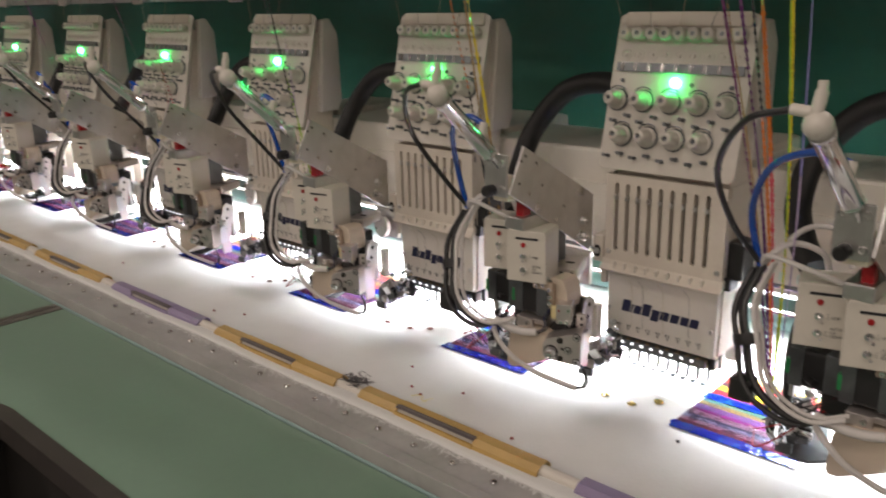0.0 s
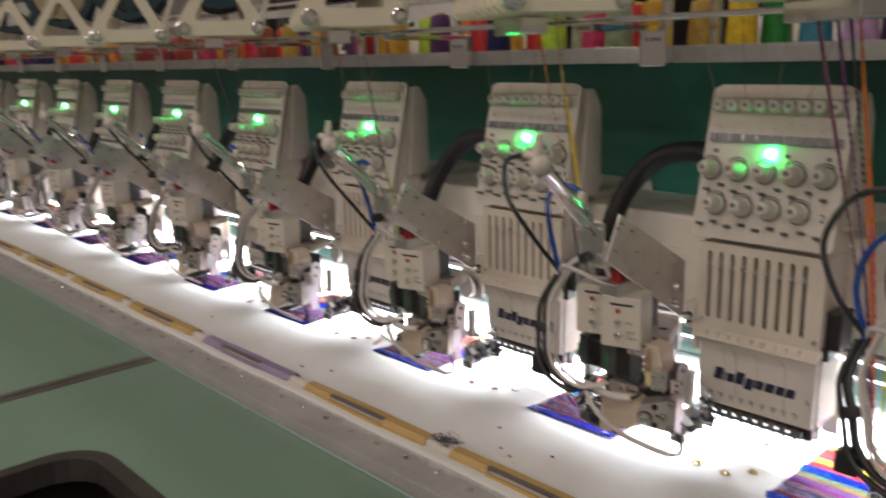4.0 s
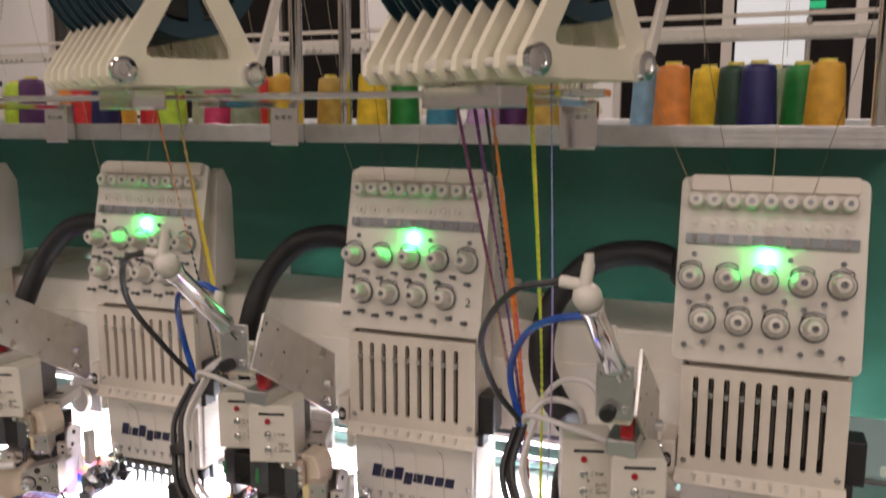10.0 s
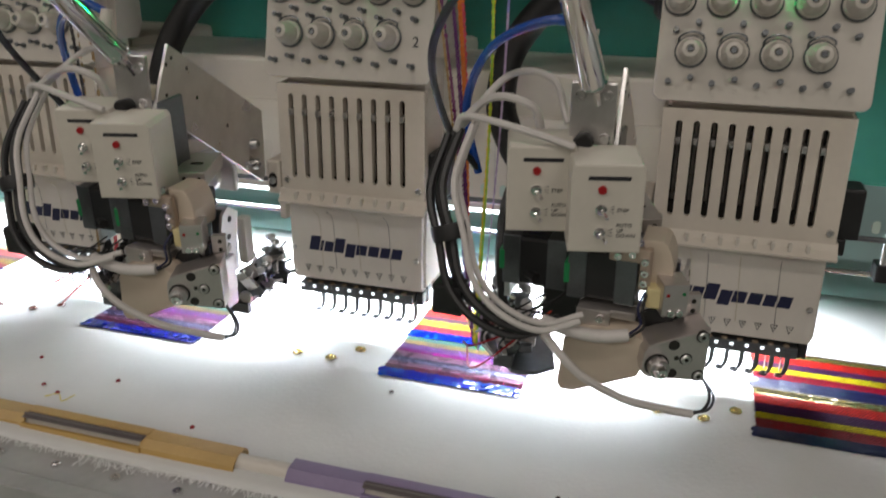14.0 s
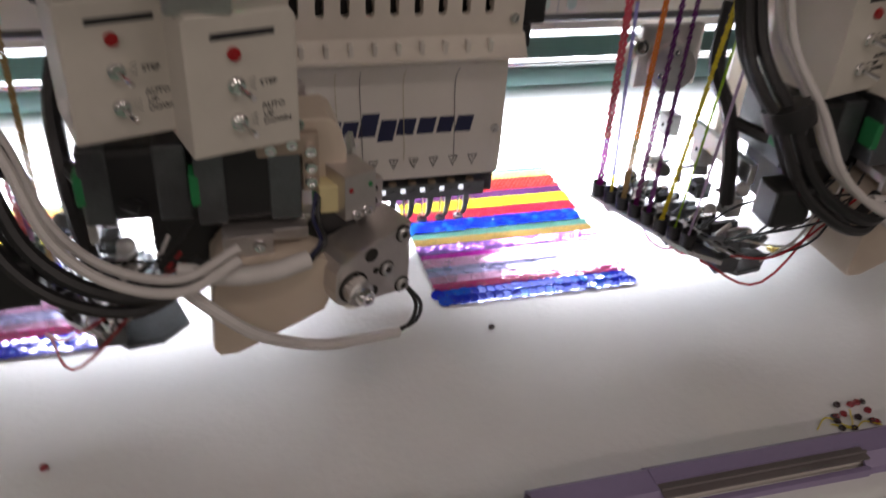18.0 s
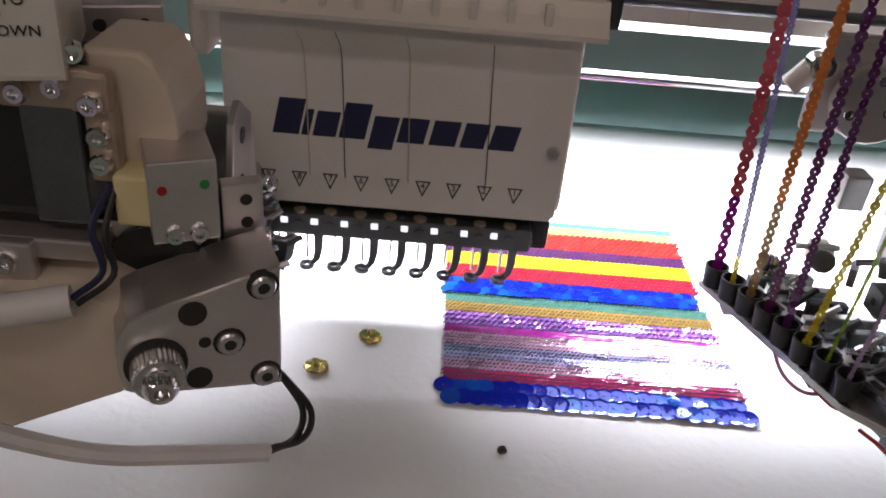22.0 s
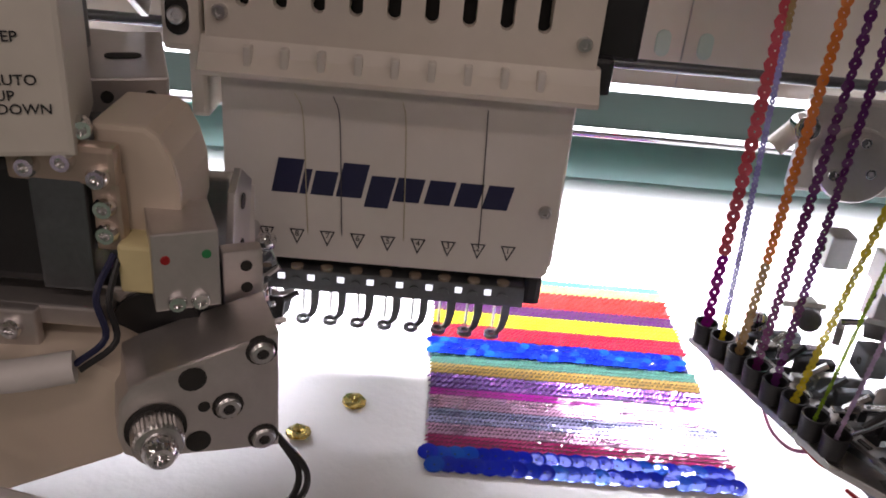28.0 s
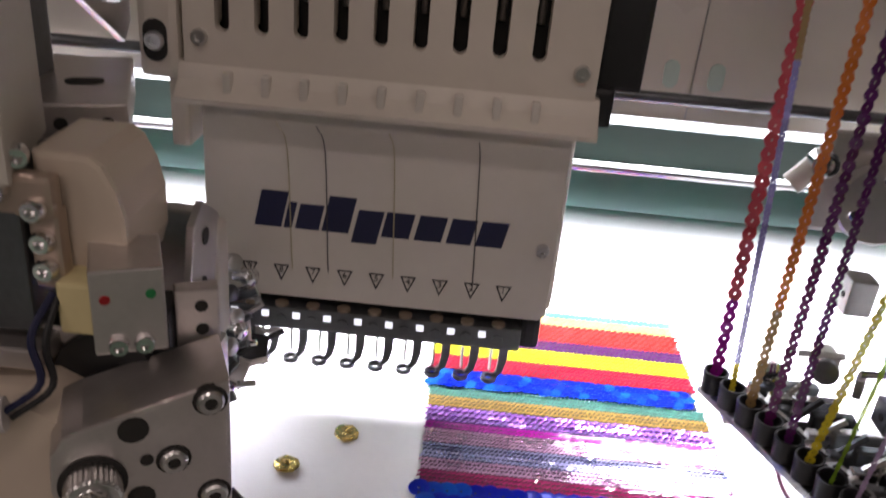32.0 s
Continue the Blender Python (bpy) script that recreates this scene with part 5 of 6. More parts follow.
# ---- shelf, posts and thread cones ----
def shelf_unit():
    x = 0.462
    first = True
    while x > X_END:
        x0 = 0.1675 if first else x - 0.33 + 0.004
        first = False
        bm = mesh()
        box(bm, x0, x, 0.080, 0.084, 0.450, 0.470, 0.0006)
        for z in (0.4545, 0.4600, 0.4655):
            box(bm, x0, x, 0.0785, 0.0802, z - 0.0012, z + 0.0012)
        box(bm, x0, x, 0.084, 0.40, 0.452, 0.458)
        structure("shelf", bm, ALU, "ribbed aluminium shelf on top of the machine", "shelf")
        x = x0 - 0.004
    for x in (0.416, -0.182, -0.78, -1.38, -1.98, -2.58, -3.18, -3.78, -4.38, -4.98):
        for dx, y in ((0.0, 0.098), (0.030, 0.16)):
            ob = part("post", cyl(mesh(), (x + dx, y, 0.458), (x + dx, y, 0.80), 0.0075, seg=14), CHROME, None, "", True)
            tagged(ob, "upright chromed steel post on the shelf", "post", "posts of the thread stand")


shelf_unit()


def thread_bar():
    bm = mesh()
    box(bm, X_END + 0.3, 0.60, 0.098, 0.128, 0.772, 0.804, 0.003)
    structure("thread_guide_bar", bm, PLASTIC, "white overhead thread guide bar with eyelets", "guide bar")
    kn = None
    for k in HEADS:
        for i in range(9):
            x = PITCH * k - 0.192 + 0.0262 * i
            if kn is None:
                bm = mesh()
                turned(bm, (0, 0.098, 0.772), (0, -1, 0), [(0, 0.0105), (0.003, 0.0105), (0.0032, 0.0070), (0.010, 0.0070), (0.011, 0.0102), (0.017, 0.0096), (0.0175, 0.0036), (0.012, 0.0032)], 12)
                kn = part("eyelet", bm, PLASTIC, bpy.data.objects["thread_guide_bar"], smooth=True)
                c = kn
            else:
                c = new("eyelet", kn.data)
                c.parent = kn.parent
            c.location = (x, 0, 0)


thread_bar()


def cones():
    rgb = {"orange": (0.72, 0.25, 0.05), "amber": (0.62, 0.33, 0.03), "yellow": (0.80, 0.55, 0.03), "navy": (0.012, 0.014, 0.10), "forest": (0.012, 0.05, 0.03), "green": (0.015, 0.22, 0.04), "sage": (0.30, 0.36, 0.24), "sky": (0.22, 0.40, 0.55), "steel": (0.03, 0.19, 0.28), "red": (0.60, 0.03, 0.03), "rust": (0.30, 0.05, 0.03), "rose": (0.60, 0.05, 0.16), "plum": (0.10, 0.03, 0.13), "lilac": (0.48, 0.30, 0.52), "lime": (0.45, 0.65, 0.05), "gold": (0.48, 0.32, 0.06)}
    base = material("yellow_cone_base", (0.72, 0.62, 0.12), 0.4, var=0.08)
    data = {}
    for n, c in rgb.items():
        bm = mesh()
        prof = [(0.0, 0.0155), (0.002, 0.0185), (0.010, 0.0186), (0.035, 0.0172), (0.058, 0.0160), (0.064, 0.0150), (0.066, 0.008)]
        turned(bm, (0, 0, 0.005), (0, 0, 1), prof, 20)
        me = bpy.data.meshes.new("wound_thread")
        bm.to_mesh(me)
        bm.free()
        me.polygons.foreach_set("use_smooth", [True] * len(me.polygons))
        me.materials.append(material(n + "_thread", c, 0.42, var=0.35, scale=70, bump=0.5))
        data[n] = me
    bm = mesh()
    turned(bm, (0, 0, 0), (0, 0, 1), [(0, 0.0195), (0.003, 0.0195), (0.005, 0.015)], 20)
    bs = bpy.data.meshes.new("cone_base")
    bm.to_mesh(bs)
    bm.free()
    bs.materials.append(base)
    bm = mesh()
    turned(bm, (0, 0, 0.070), (0, 0, 1), [(0, 0.0085), (0.004, 0.0080)], 14)
    tp = bpy.data.meshes.new("cone_tip")
    bm.to_mesh(tp)
    bm.free()
    tp.materials.append(base)
    near = [(0.232, 0.125, "orange"), (0.262, 0.185, "yellow"), (0.290, 0.150, "forest"), (0.312, 0.128, "navy"), (0.325, 0.205, "sage"), (0.352, 0.160, "green"), (0.372, 0.128, "amber"), (0.205, 0.155, "sky"),
            (-0.112, 0.150, "yellow"), (-0.088, 0.190, "green"), (-0.030, 0.165, "steel"), (0.025, 0.150, "lilac"), (0.050, 0.190, "plum"), (0.090, 0.165, "gold")]
    names = list(rgb)
    r = random.Random(4)
    for k in HEADS[2:]:
        for i in range(9):
            near.append((PITCH * k - 0.145 + 0.033 * i + r.uniform(-0.004, 0.004), 0.125 + 0.05 * (i % 3) + r.uniform(-0.01, 0.01), r.choice(("red", "rust", "rose", "plum", "amber", "gold", "navy", "forest", "lime", "orange", "red", "rust", "sage"))))
    for x, y, n in near:
        ob = new("thread_cone", data[n])
        ob.matrix_basis = pose(x, y, 0.458, 0, 0, r.uniform(0, 90))
        tagged(ob, n + " embroidery thread cone standing on the shelf", "thread cone", "thread cones on the shelf")
        for nm, me in (("cone_base", bs), ("cone_tip", tp)):
            c = new(nm, me)
            c.parent = ob


cones()


# ---- sequin embroidery ----
def sequin_material(name, color, metal=0.0, rough=0.16, coat=1.0, film=0):
    m = material(name, color, rough, metal, var=0.28, scale=60, coat=coat, island=0.5)
    b = m.node_tree.nodes["Principled BSDF"]
    b.inputs["Coat Roughness"].default_value = 0.08
    if not coat:
        b.inputs["Specular IOR Level"].default_value = 0.05
    if film:
        b.inputs["Thin Film Thickness"].default_value, b.inputs["Thin Film IOR"].default_value = film, 1.45
    return m


SEQ = {n: sequin_material(n + "_sequins", *c) for n, c in {
    "gold": ((0.17, 0.105, 0.02), 0.1, 0.45, 0.0), "orange_red": ((0.26, 0.008, 0.005), 0.0, 0.6, 0.0), "purple": ((0.030, 0.005, 0.036), 0.0, 0.6, 0.0), "yellow": ((0.36, 0.28, 0.002), 0.0, 0.6, 0.0),
    "red": ((0.15, 0.001, 0.012), 0.0, 0.6, 0.0), "blue": ((0.006, 0.010, 0.26), 0.2, 0.14, 0.5), "violet_mirror": ((0.42, 0.16, 0.58), 0.75, 0.22, 0.3, 380), "magenta": ((0.30, 0.008, 0.22), 0.0, 0.2, 0.5),
    "pale_rose": ((0.62, 0.36, 0.52), 0.75, 0.28, 0.3, 330), "lavender": ((0.44, 0.43, 0.68), 0.75, 0.28, 0.3, 420), "crimson": ((0.30, 0.01, 0.09), 0.1, 0.15, 1.0), "teal": ((0.03, 0.11, 0.085), 0.0, 0.5, 0.0), "blush": ((0.34, 0.23, 0.05), 0.0, 0.55, 0.0), "olive": ((0.14, 0.10, 0.025), 0.5, 0.25, 0.3), "dark_brown": ((0.035, 0.018, 0.016), 0.1, 0.4, 0.1), "navy": ((0.004, 0.005, 0.040), 0.0, 0.38, 0.1), "dark_red": ((0.16, 0.004, 0.010), 0.0, 0.5, 0.0)}.items()}
# dark backing colours stand for the shadow lines between sequin rows
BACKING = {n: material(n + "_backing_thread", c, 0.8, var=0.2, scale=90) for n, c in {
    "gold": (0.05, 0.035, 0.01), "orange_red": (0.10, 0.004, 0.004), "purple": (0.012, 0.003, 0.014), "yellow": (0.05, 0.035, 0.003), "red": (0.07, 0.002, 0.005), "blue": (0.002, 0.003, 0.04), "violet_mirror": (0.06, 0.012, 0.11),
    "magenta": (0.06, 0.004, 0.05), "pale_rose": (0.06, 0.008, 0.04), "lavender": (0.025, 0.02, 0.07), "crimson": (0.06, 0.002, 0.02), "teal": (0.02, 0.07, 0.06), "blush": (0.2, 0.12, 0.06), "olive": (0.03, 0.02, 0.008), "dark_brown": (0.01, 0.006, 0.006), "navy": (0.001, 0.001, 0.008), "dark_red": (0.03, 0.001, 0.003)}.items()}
STRIPES = [  # y of the lower edge, of the upper edge, rows, sequin radius, colour, spread of tilt
    (0.1320, 0.1390, 2, 0.0020, "teal", 0.06), (0.1240, 0.1320, 2, 0.0022, "blush", 0.05), (0.1060, 0.1240, 4, 0.0022, "orange_red", 0.03), (0.0960, 0.1060, 3, 0.0020, "purple", 0.03), (0.0830, 0.0960, 4, 0.0019, "yellow", 0.03), (0.0700, 0.0830, 4, 0.0019, "red", 0.03), (0.0550, 0.0700, 3, 0.0036, "blue", 0.03),
    (0.0470, 0.0550, 3, 0.0016, "teal", 0.10), (0.0385, 0.0470, 3, 0.0016, "gold", 0.09), (0.0270, 0.0385, 3, 0.0024, "violet_mirror", 0.15), (0.0215, 0.0270, 2, 0.0017, "magenta", 0.10), (0.0120, 0.0215, 4, 0.0014, "pale_rose", 0.15), (0.0015, 0.0120, 4, 0.0015, "lavender", 0.18), (-0.0060, 0.0015, 3, 0.0015, "pale_rose", 0.16), (-0.0140, -0.0060, 3, 0.0016, "crimson", 0.18), (-0.0290, -0.0140, 2, 0.0045, "blue", 0.03)]


# the square at the end of the row repeats its darker stripes
# navy is the big blue sequins' colour darkened for the reflection they lack here
STRIPES_END = [(0.1345, 0.1390, 2, 0.0011, "dark_brown", 0.05), (0.1260, 0.1345, 3, 0.0014, "olive", 0.12), (0.1120, 0.1260, 4, 0.0018, "orange_red", 0.03), (0.1010, 0.1120, 3, 0.0018, "purple", 0.03), (0.0900, 0.1010, 4, 0.0015, "yellow", 0.03), (0.0770, 0.0900, 4, 0.0016, "red", 0.03), (0.0590, 0.0770, 2, 0.0050, "navy", 0.03),
    (0.0560, 0.0590, 1, 0.0015, "dark_brown", 0.05), (0.0450, 0.0560, 4, 0.0014, "olive", 0.12), (0.0290, 0.0450, 4, 0.0020, "orange_red", 0.03), (0.0130, 0.0290, 4, 0.0020, "purple", 0.03), (0.0030, 0.0130, 3, 0.0016, "yellow", 0.03), (-0.0120, 0.0030, 4, 0.0019, "dark_red", 0.03), (-0.0270, -0.0120, 2, 0.0045, "navy", 0.03)]


RIGHT = 0.1585


def patch_mesh(y0, y1, rows, rad, tilt, seed):
    """Rows of small overlapping discs, each lifted on the edge of the next one, over a dark backing that paints the
    shade between rows.
    """
    r = random.Random(seed)
    V, F, M = [], [], []
    pitch = (y1 - y0) / rows
    big = rad > 0.003
    seg = 12 if big else 8
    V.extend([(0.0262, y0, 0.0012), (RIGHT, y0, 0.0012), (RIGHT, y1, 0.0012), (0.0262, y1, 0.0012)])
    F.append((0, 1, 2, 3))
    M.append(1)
    rad = rad if big else pitch * 0.34
    step = rad * (1.15 if big else 2.2)
    for j in range(rows):
        yc = y1 - (j + 0.5) * pitch
        x, end = 0.0265 + r.uniform(-0.0006, 0.0008), RIGHT + r.uniform(-0.0015, 0.0012)
        own, ph, i = r.gauss(0.02 if big else 0.0, tilt * 0.7), r.uniform(0, 100), 0
        while x < end:
            wave = noise.noise(Vector((x * 38, ph, j))) * 1.4
            tx, ty = r.gauss(0.42 if not big else 0.14, 0.07 if not big else 0.05), own + tilt * wave + r.gauss(0, 0.04)
            z = 0.0017 + 0.0001 * (i % 2) + (rad * 0.15 if not big else 0)
            b = len(V)
            V.append((x, yc + r.gauss(0, 0.00006), z + rad * 0.05))
            for q in range(seg):
                a = 2 * math.pi * q / seg
                dx, dy = rad * math.cos(a) * (1.0 if big else 1.45), rad * math.sin(a)
                V.append((x + dx, yc + dy + (0 if big else 0.22 * dx), z + dx * tx + dy * ty))
            for q in range(seg):
                F.append((b, b + 1 + q, b + 1 + (q + 1) % seg))
                M.append(0)
            x += step
            i += 1
    me = bpy.data.meshes.new("sequin_stripe")
    me.from_pydata(V, [], F)
    return me, M


def sequin_data(rad, mat):
    bm = mesh()
    n = 12
    rings = []
    for r, z in ((rad, 0.0), (rad * 0.72, -rad * 0.045), (rad * 0.12, -rad * 0.07)):
        rings.append([bm.verts.new((r * math.cos(2 * math.pi * i / n), r * math.sin(2 * math.pi * i / n), z)) for i in range(n)])
    for a, b in zip(rings, rings[1:]):
        for i in range(n):
            bm.faces.new((a[i], a[(i + 1) % n], b[(i + 1) % n], b[i]))
    me = bpy.data.meshes.new("sequin")
    bm.to_mesh(me)
    bm.free()
    me.materials.append(mat)
    return me


def loose_sequin_material(name, color, metal, rough):
    m = material(name, color, rough, metal, var=0.35, scale=60, coat=0.5, obj=0.6)
    b = m.node_tree.nodes["Principled BSDF"]
    b.inputs["Coat Roughness"].default_value = 0.07
    rnd = m.node_tree.nodes.new("ShaderNodeObjectInfo")
    hue = m.node_tree.nodes.new("ShaderNodeMix")
    hue.data_type = "RGBA"
    far = m.node_tree.nodes.new("ShaderNodeMapRange")
    far.inputs["From Min"].default_value, far.inputs["To Max"].default_value = 0.6, 0.45
    m.node_tree.links.new(rnd.outputs["Random"], far.inputs["Value"])
    m.node_tree.links.new(far.outputs[0], hue.inputs["Factor"])
    m.node_tree.links.new(b.inputs["Base Color"].links[0].from_socket, hue.inputs["A"])
    hue.inputs["B"].default_value = (0.01, 0.16, 0.42, 1)
    m.node_tree.links.new(hue.outputs["Result"], b.inputs["Base Color"])
    b.inputs["Thin Film Thickness"].default_value, b.inputs["Thin Film IOR"].default_value = 420, 1.45
    return m


SINGLE = {"blue": loose_sequin_material("big_blue_sequin", (0.005, 0.014, 0.36), 0.3, 0.12)}


def embroidery(single, stripes=STRIPES):
    th = thing("sequin_embroidery", "square of gold, red, purple, yellow and blue sequin stripes on cloth", "embroidery", "sequin squares on the cloth")
    r = random.Random(77)
    for q, (y0, y1, rows, rad, c, tilt) in enumerate(stripes):
        if single and c in SINGLE:
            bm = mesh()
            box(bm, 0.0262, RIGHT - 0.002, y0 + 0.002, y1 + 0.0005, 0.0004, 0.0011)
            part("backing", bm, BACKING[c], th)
            me = sequin_data(rad, SINGLE[c])
            for j in range(rows):
                yc = y1 - (j + 0.5) * (y1 - y0) / rows
                step = rad * 1.28
                for i in range(int((RIGHT - 0.0255) / step)):
                    ob = new("sequin", me)
                    ob.parent = th
                    ob.matrix_basis = pose(0.0265 + i * step + (step / 2 if j % 2 else 0), yc + r.gauss(0, 0.0003), 0.0016 + 0.0004 * j + 0.0002 * (i % 2), (r.gauss(7.5, 1.2) if rad > 0.004 else r.gauss(-6, 1.5)) if r.random() > 0.05 else r.gauss(0, 4), r.gauss(-6, 1.2), 0)
            continue
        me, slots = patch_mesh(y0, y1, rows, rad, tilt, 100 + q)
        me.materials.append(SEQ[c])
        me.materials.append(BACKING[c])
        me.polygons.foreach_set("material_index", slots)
        ob = new("sequin_stripe", me)
        ob.parent = th
        ob["label"] = "stripe of overlapping " + c.replace("_", " ") + " sequins"
        ob["kind"] = "stuff"
    return th


patches = [embroidery(True)]
last = embroidery(False, STRIPES_END)
last.location = (PITCH + 0.002, 0, 0)
last["label"] = "square of repeating olive, red, black, yellow and navy sequin stripes"
patches.append(last)
first = embroidery(False)
first.location = (-PITCH, 0, 0)
patches.append(first)
for k in HEADS[3:]:
    patches.append(copy_thing(first, pose(PITCH * k, 0, 0)))
moving.extend(patches)


# ---- sequin ribbons from the racks down to the cups ----
TINT = {n: sequin_material(n + "_ribbon", *c) for n, c in {"red": ((0.60, 0.08, 0.11), 0.1, 0.2), "magenta": ((0.40, 0.02, 0.36), 0.2, 0.15), "lavender": ((0.35, 0.33, 0.72), 0.3, 0.15), "orange": ((0.72, 0.20, 0.03), 0.1, 0.25), "ochre": ((0.42, 0.28, 0.12), 0.2, 0.25), "lime": ((0.35, 0.60, 0.05), 0.1, 0.25), "violet": ((0.14, 0.02, 0.11), 0.1, 0.2), "plum": ((0.12, 0.025, 0.14), 0.1, 0.2), "yellow": ((0.80, 0.64, 0.03), 0.0, 0.3), "pearl": ((0.60, 0.46, 0.70), 0.3, 0.15), "black": ((0.03, 0.03, 0.035), 0.2, 0.2)}.items()}
# radius, where the ribbon leaves its reel, and its colours with the height at which each begins
RIBBONS = [(0.0026, (-0.232, -0.055), (("magenta", 0.0), ("red", 0.10), ("orange", 0.30), ("lime", 0.52))), (0.0012, (-0.255, -0.085), (("yellow", 0.0), ("lavender", 0.08), ("ochre", 0.19))), (0.0019, (-0.225, -0.095), (("ochre", 0.0), ("orange", 0.11), ("black", 0.35))), (0.0019, (-0.228, -0.115), (("violet", 0.0), ("plum", 0.14))),
           (0.0017, (-0.236, -0.135), (("plum", 0.0), ("violet", 0.20))), (0.0017, (-0.178, -0.120), (("yellow", 0.0),)), (0.0009, (-0.180, -0.120), (("lime", 0.0),)), (0.0010, (-0.165, -0.110), (("pearl", 0.0), ("lavender", 0.30)))]


def ribbon(i, k):
    """One ribbon of linked sequins, from its reel to its cup on feeder k."""
    rad, (lx, ly), bands = RIBBONS[i]
    if k < 1:
        bands = [(list(TINT)[(i * 3 + 5 * k + q * 4) % 11], z) for q, (c, z) in enumerate(bands)]
    names = [c for c, z in bands]
    x0 = PITCH * k
    cup = Vector((x0 - 0.200 + 0.0038 * i, -0.011 - 0.0092 * i, 0.0660))
    low = Vector((x0 + lx, ly, 0.505))
    top = low + Vector((-0.004, 0.006, 0.070))
    mid = cup.lerp(low, 0.45) + Vector((0.004, 0.006, 0))
    pts = curve_points([top, low, mid, cup], 40)
    V, F, M = [], [], []
    acc = 0.0
    for a, b in zip(pts, pts[1:]):
        L = (b - a).length
        while acc < L:
            p = a.lerp(b, acc / L)
            d = (b - a).normalized()
            tw = -0.25 + 0.35 * math.sin(p.z * 23 + i) + 0.25 * math.sin(p.z * 900)
            u = Vector((math.cos(tw), math.sin(tw), 0))
            u = (u - d * u.dot(d)).normalized()
            slot = max(q for q, (c, z) in enumerate(bands) if p.z >= z)
            base = len(V)
            for f in (1.0, 0.12):
                for s in range(8):
                    an = 2 * math.pi * s / 8
                    V.append(p + (d * math.sin(an) * 1.15 + u * math.cos(an)) * rad * f)
            for s in range(8):
                F.append((base + s, base + (s + 1) % 8, base + 8 + (s + 1) % 8, base + 8 + s))
                M.append(slot)
            if base:
                F.append((base - 14, base + 7, base + 5))
                M.append(slot)
            acc += rad * 1.85
        acc -= L
    me = bpy.data.meshes.new("sequin_ribbon")
    me.from_pydata([tuple(v) for v in V], [], F)
    for c in names:
        me.materials.append(TINT[c])
    me.polygons.foreach_set("material_index", M)
    ob = new("sequin_ribbon", me)
    label = " and ".join(dict.fromkeys(names[:2])) + " ribbon of linked sequins hanging from its reel"
    tagged(ob, label, "sequin ribbon", "sequin ribbons")
    return ob


ribbons = []
for k in HEADS[:9]:
    for i in range(8):
        if k == 1 or (i * 5 + k) % 8 < 3:
            ribbons.append((ribbon(i, k), RIBBONS[i][1], k))


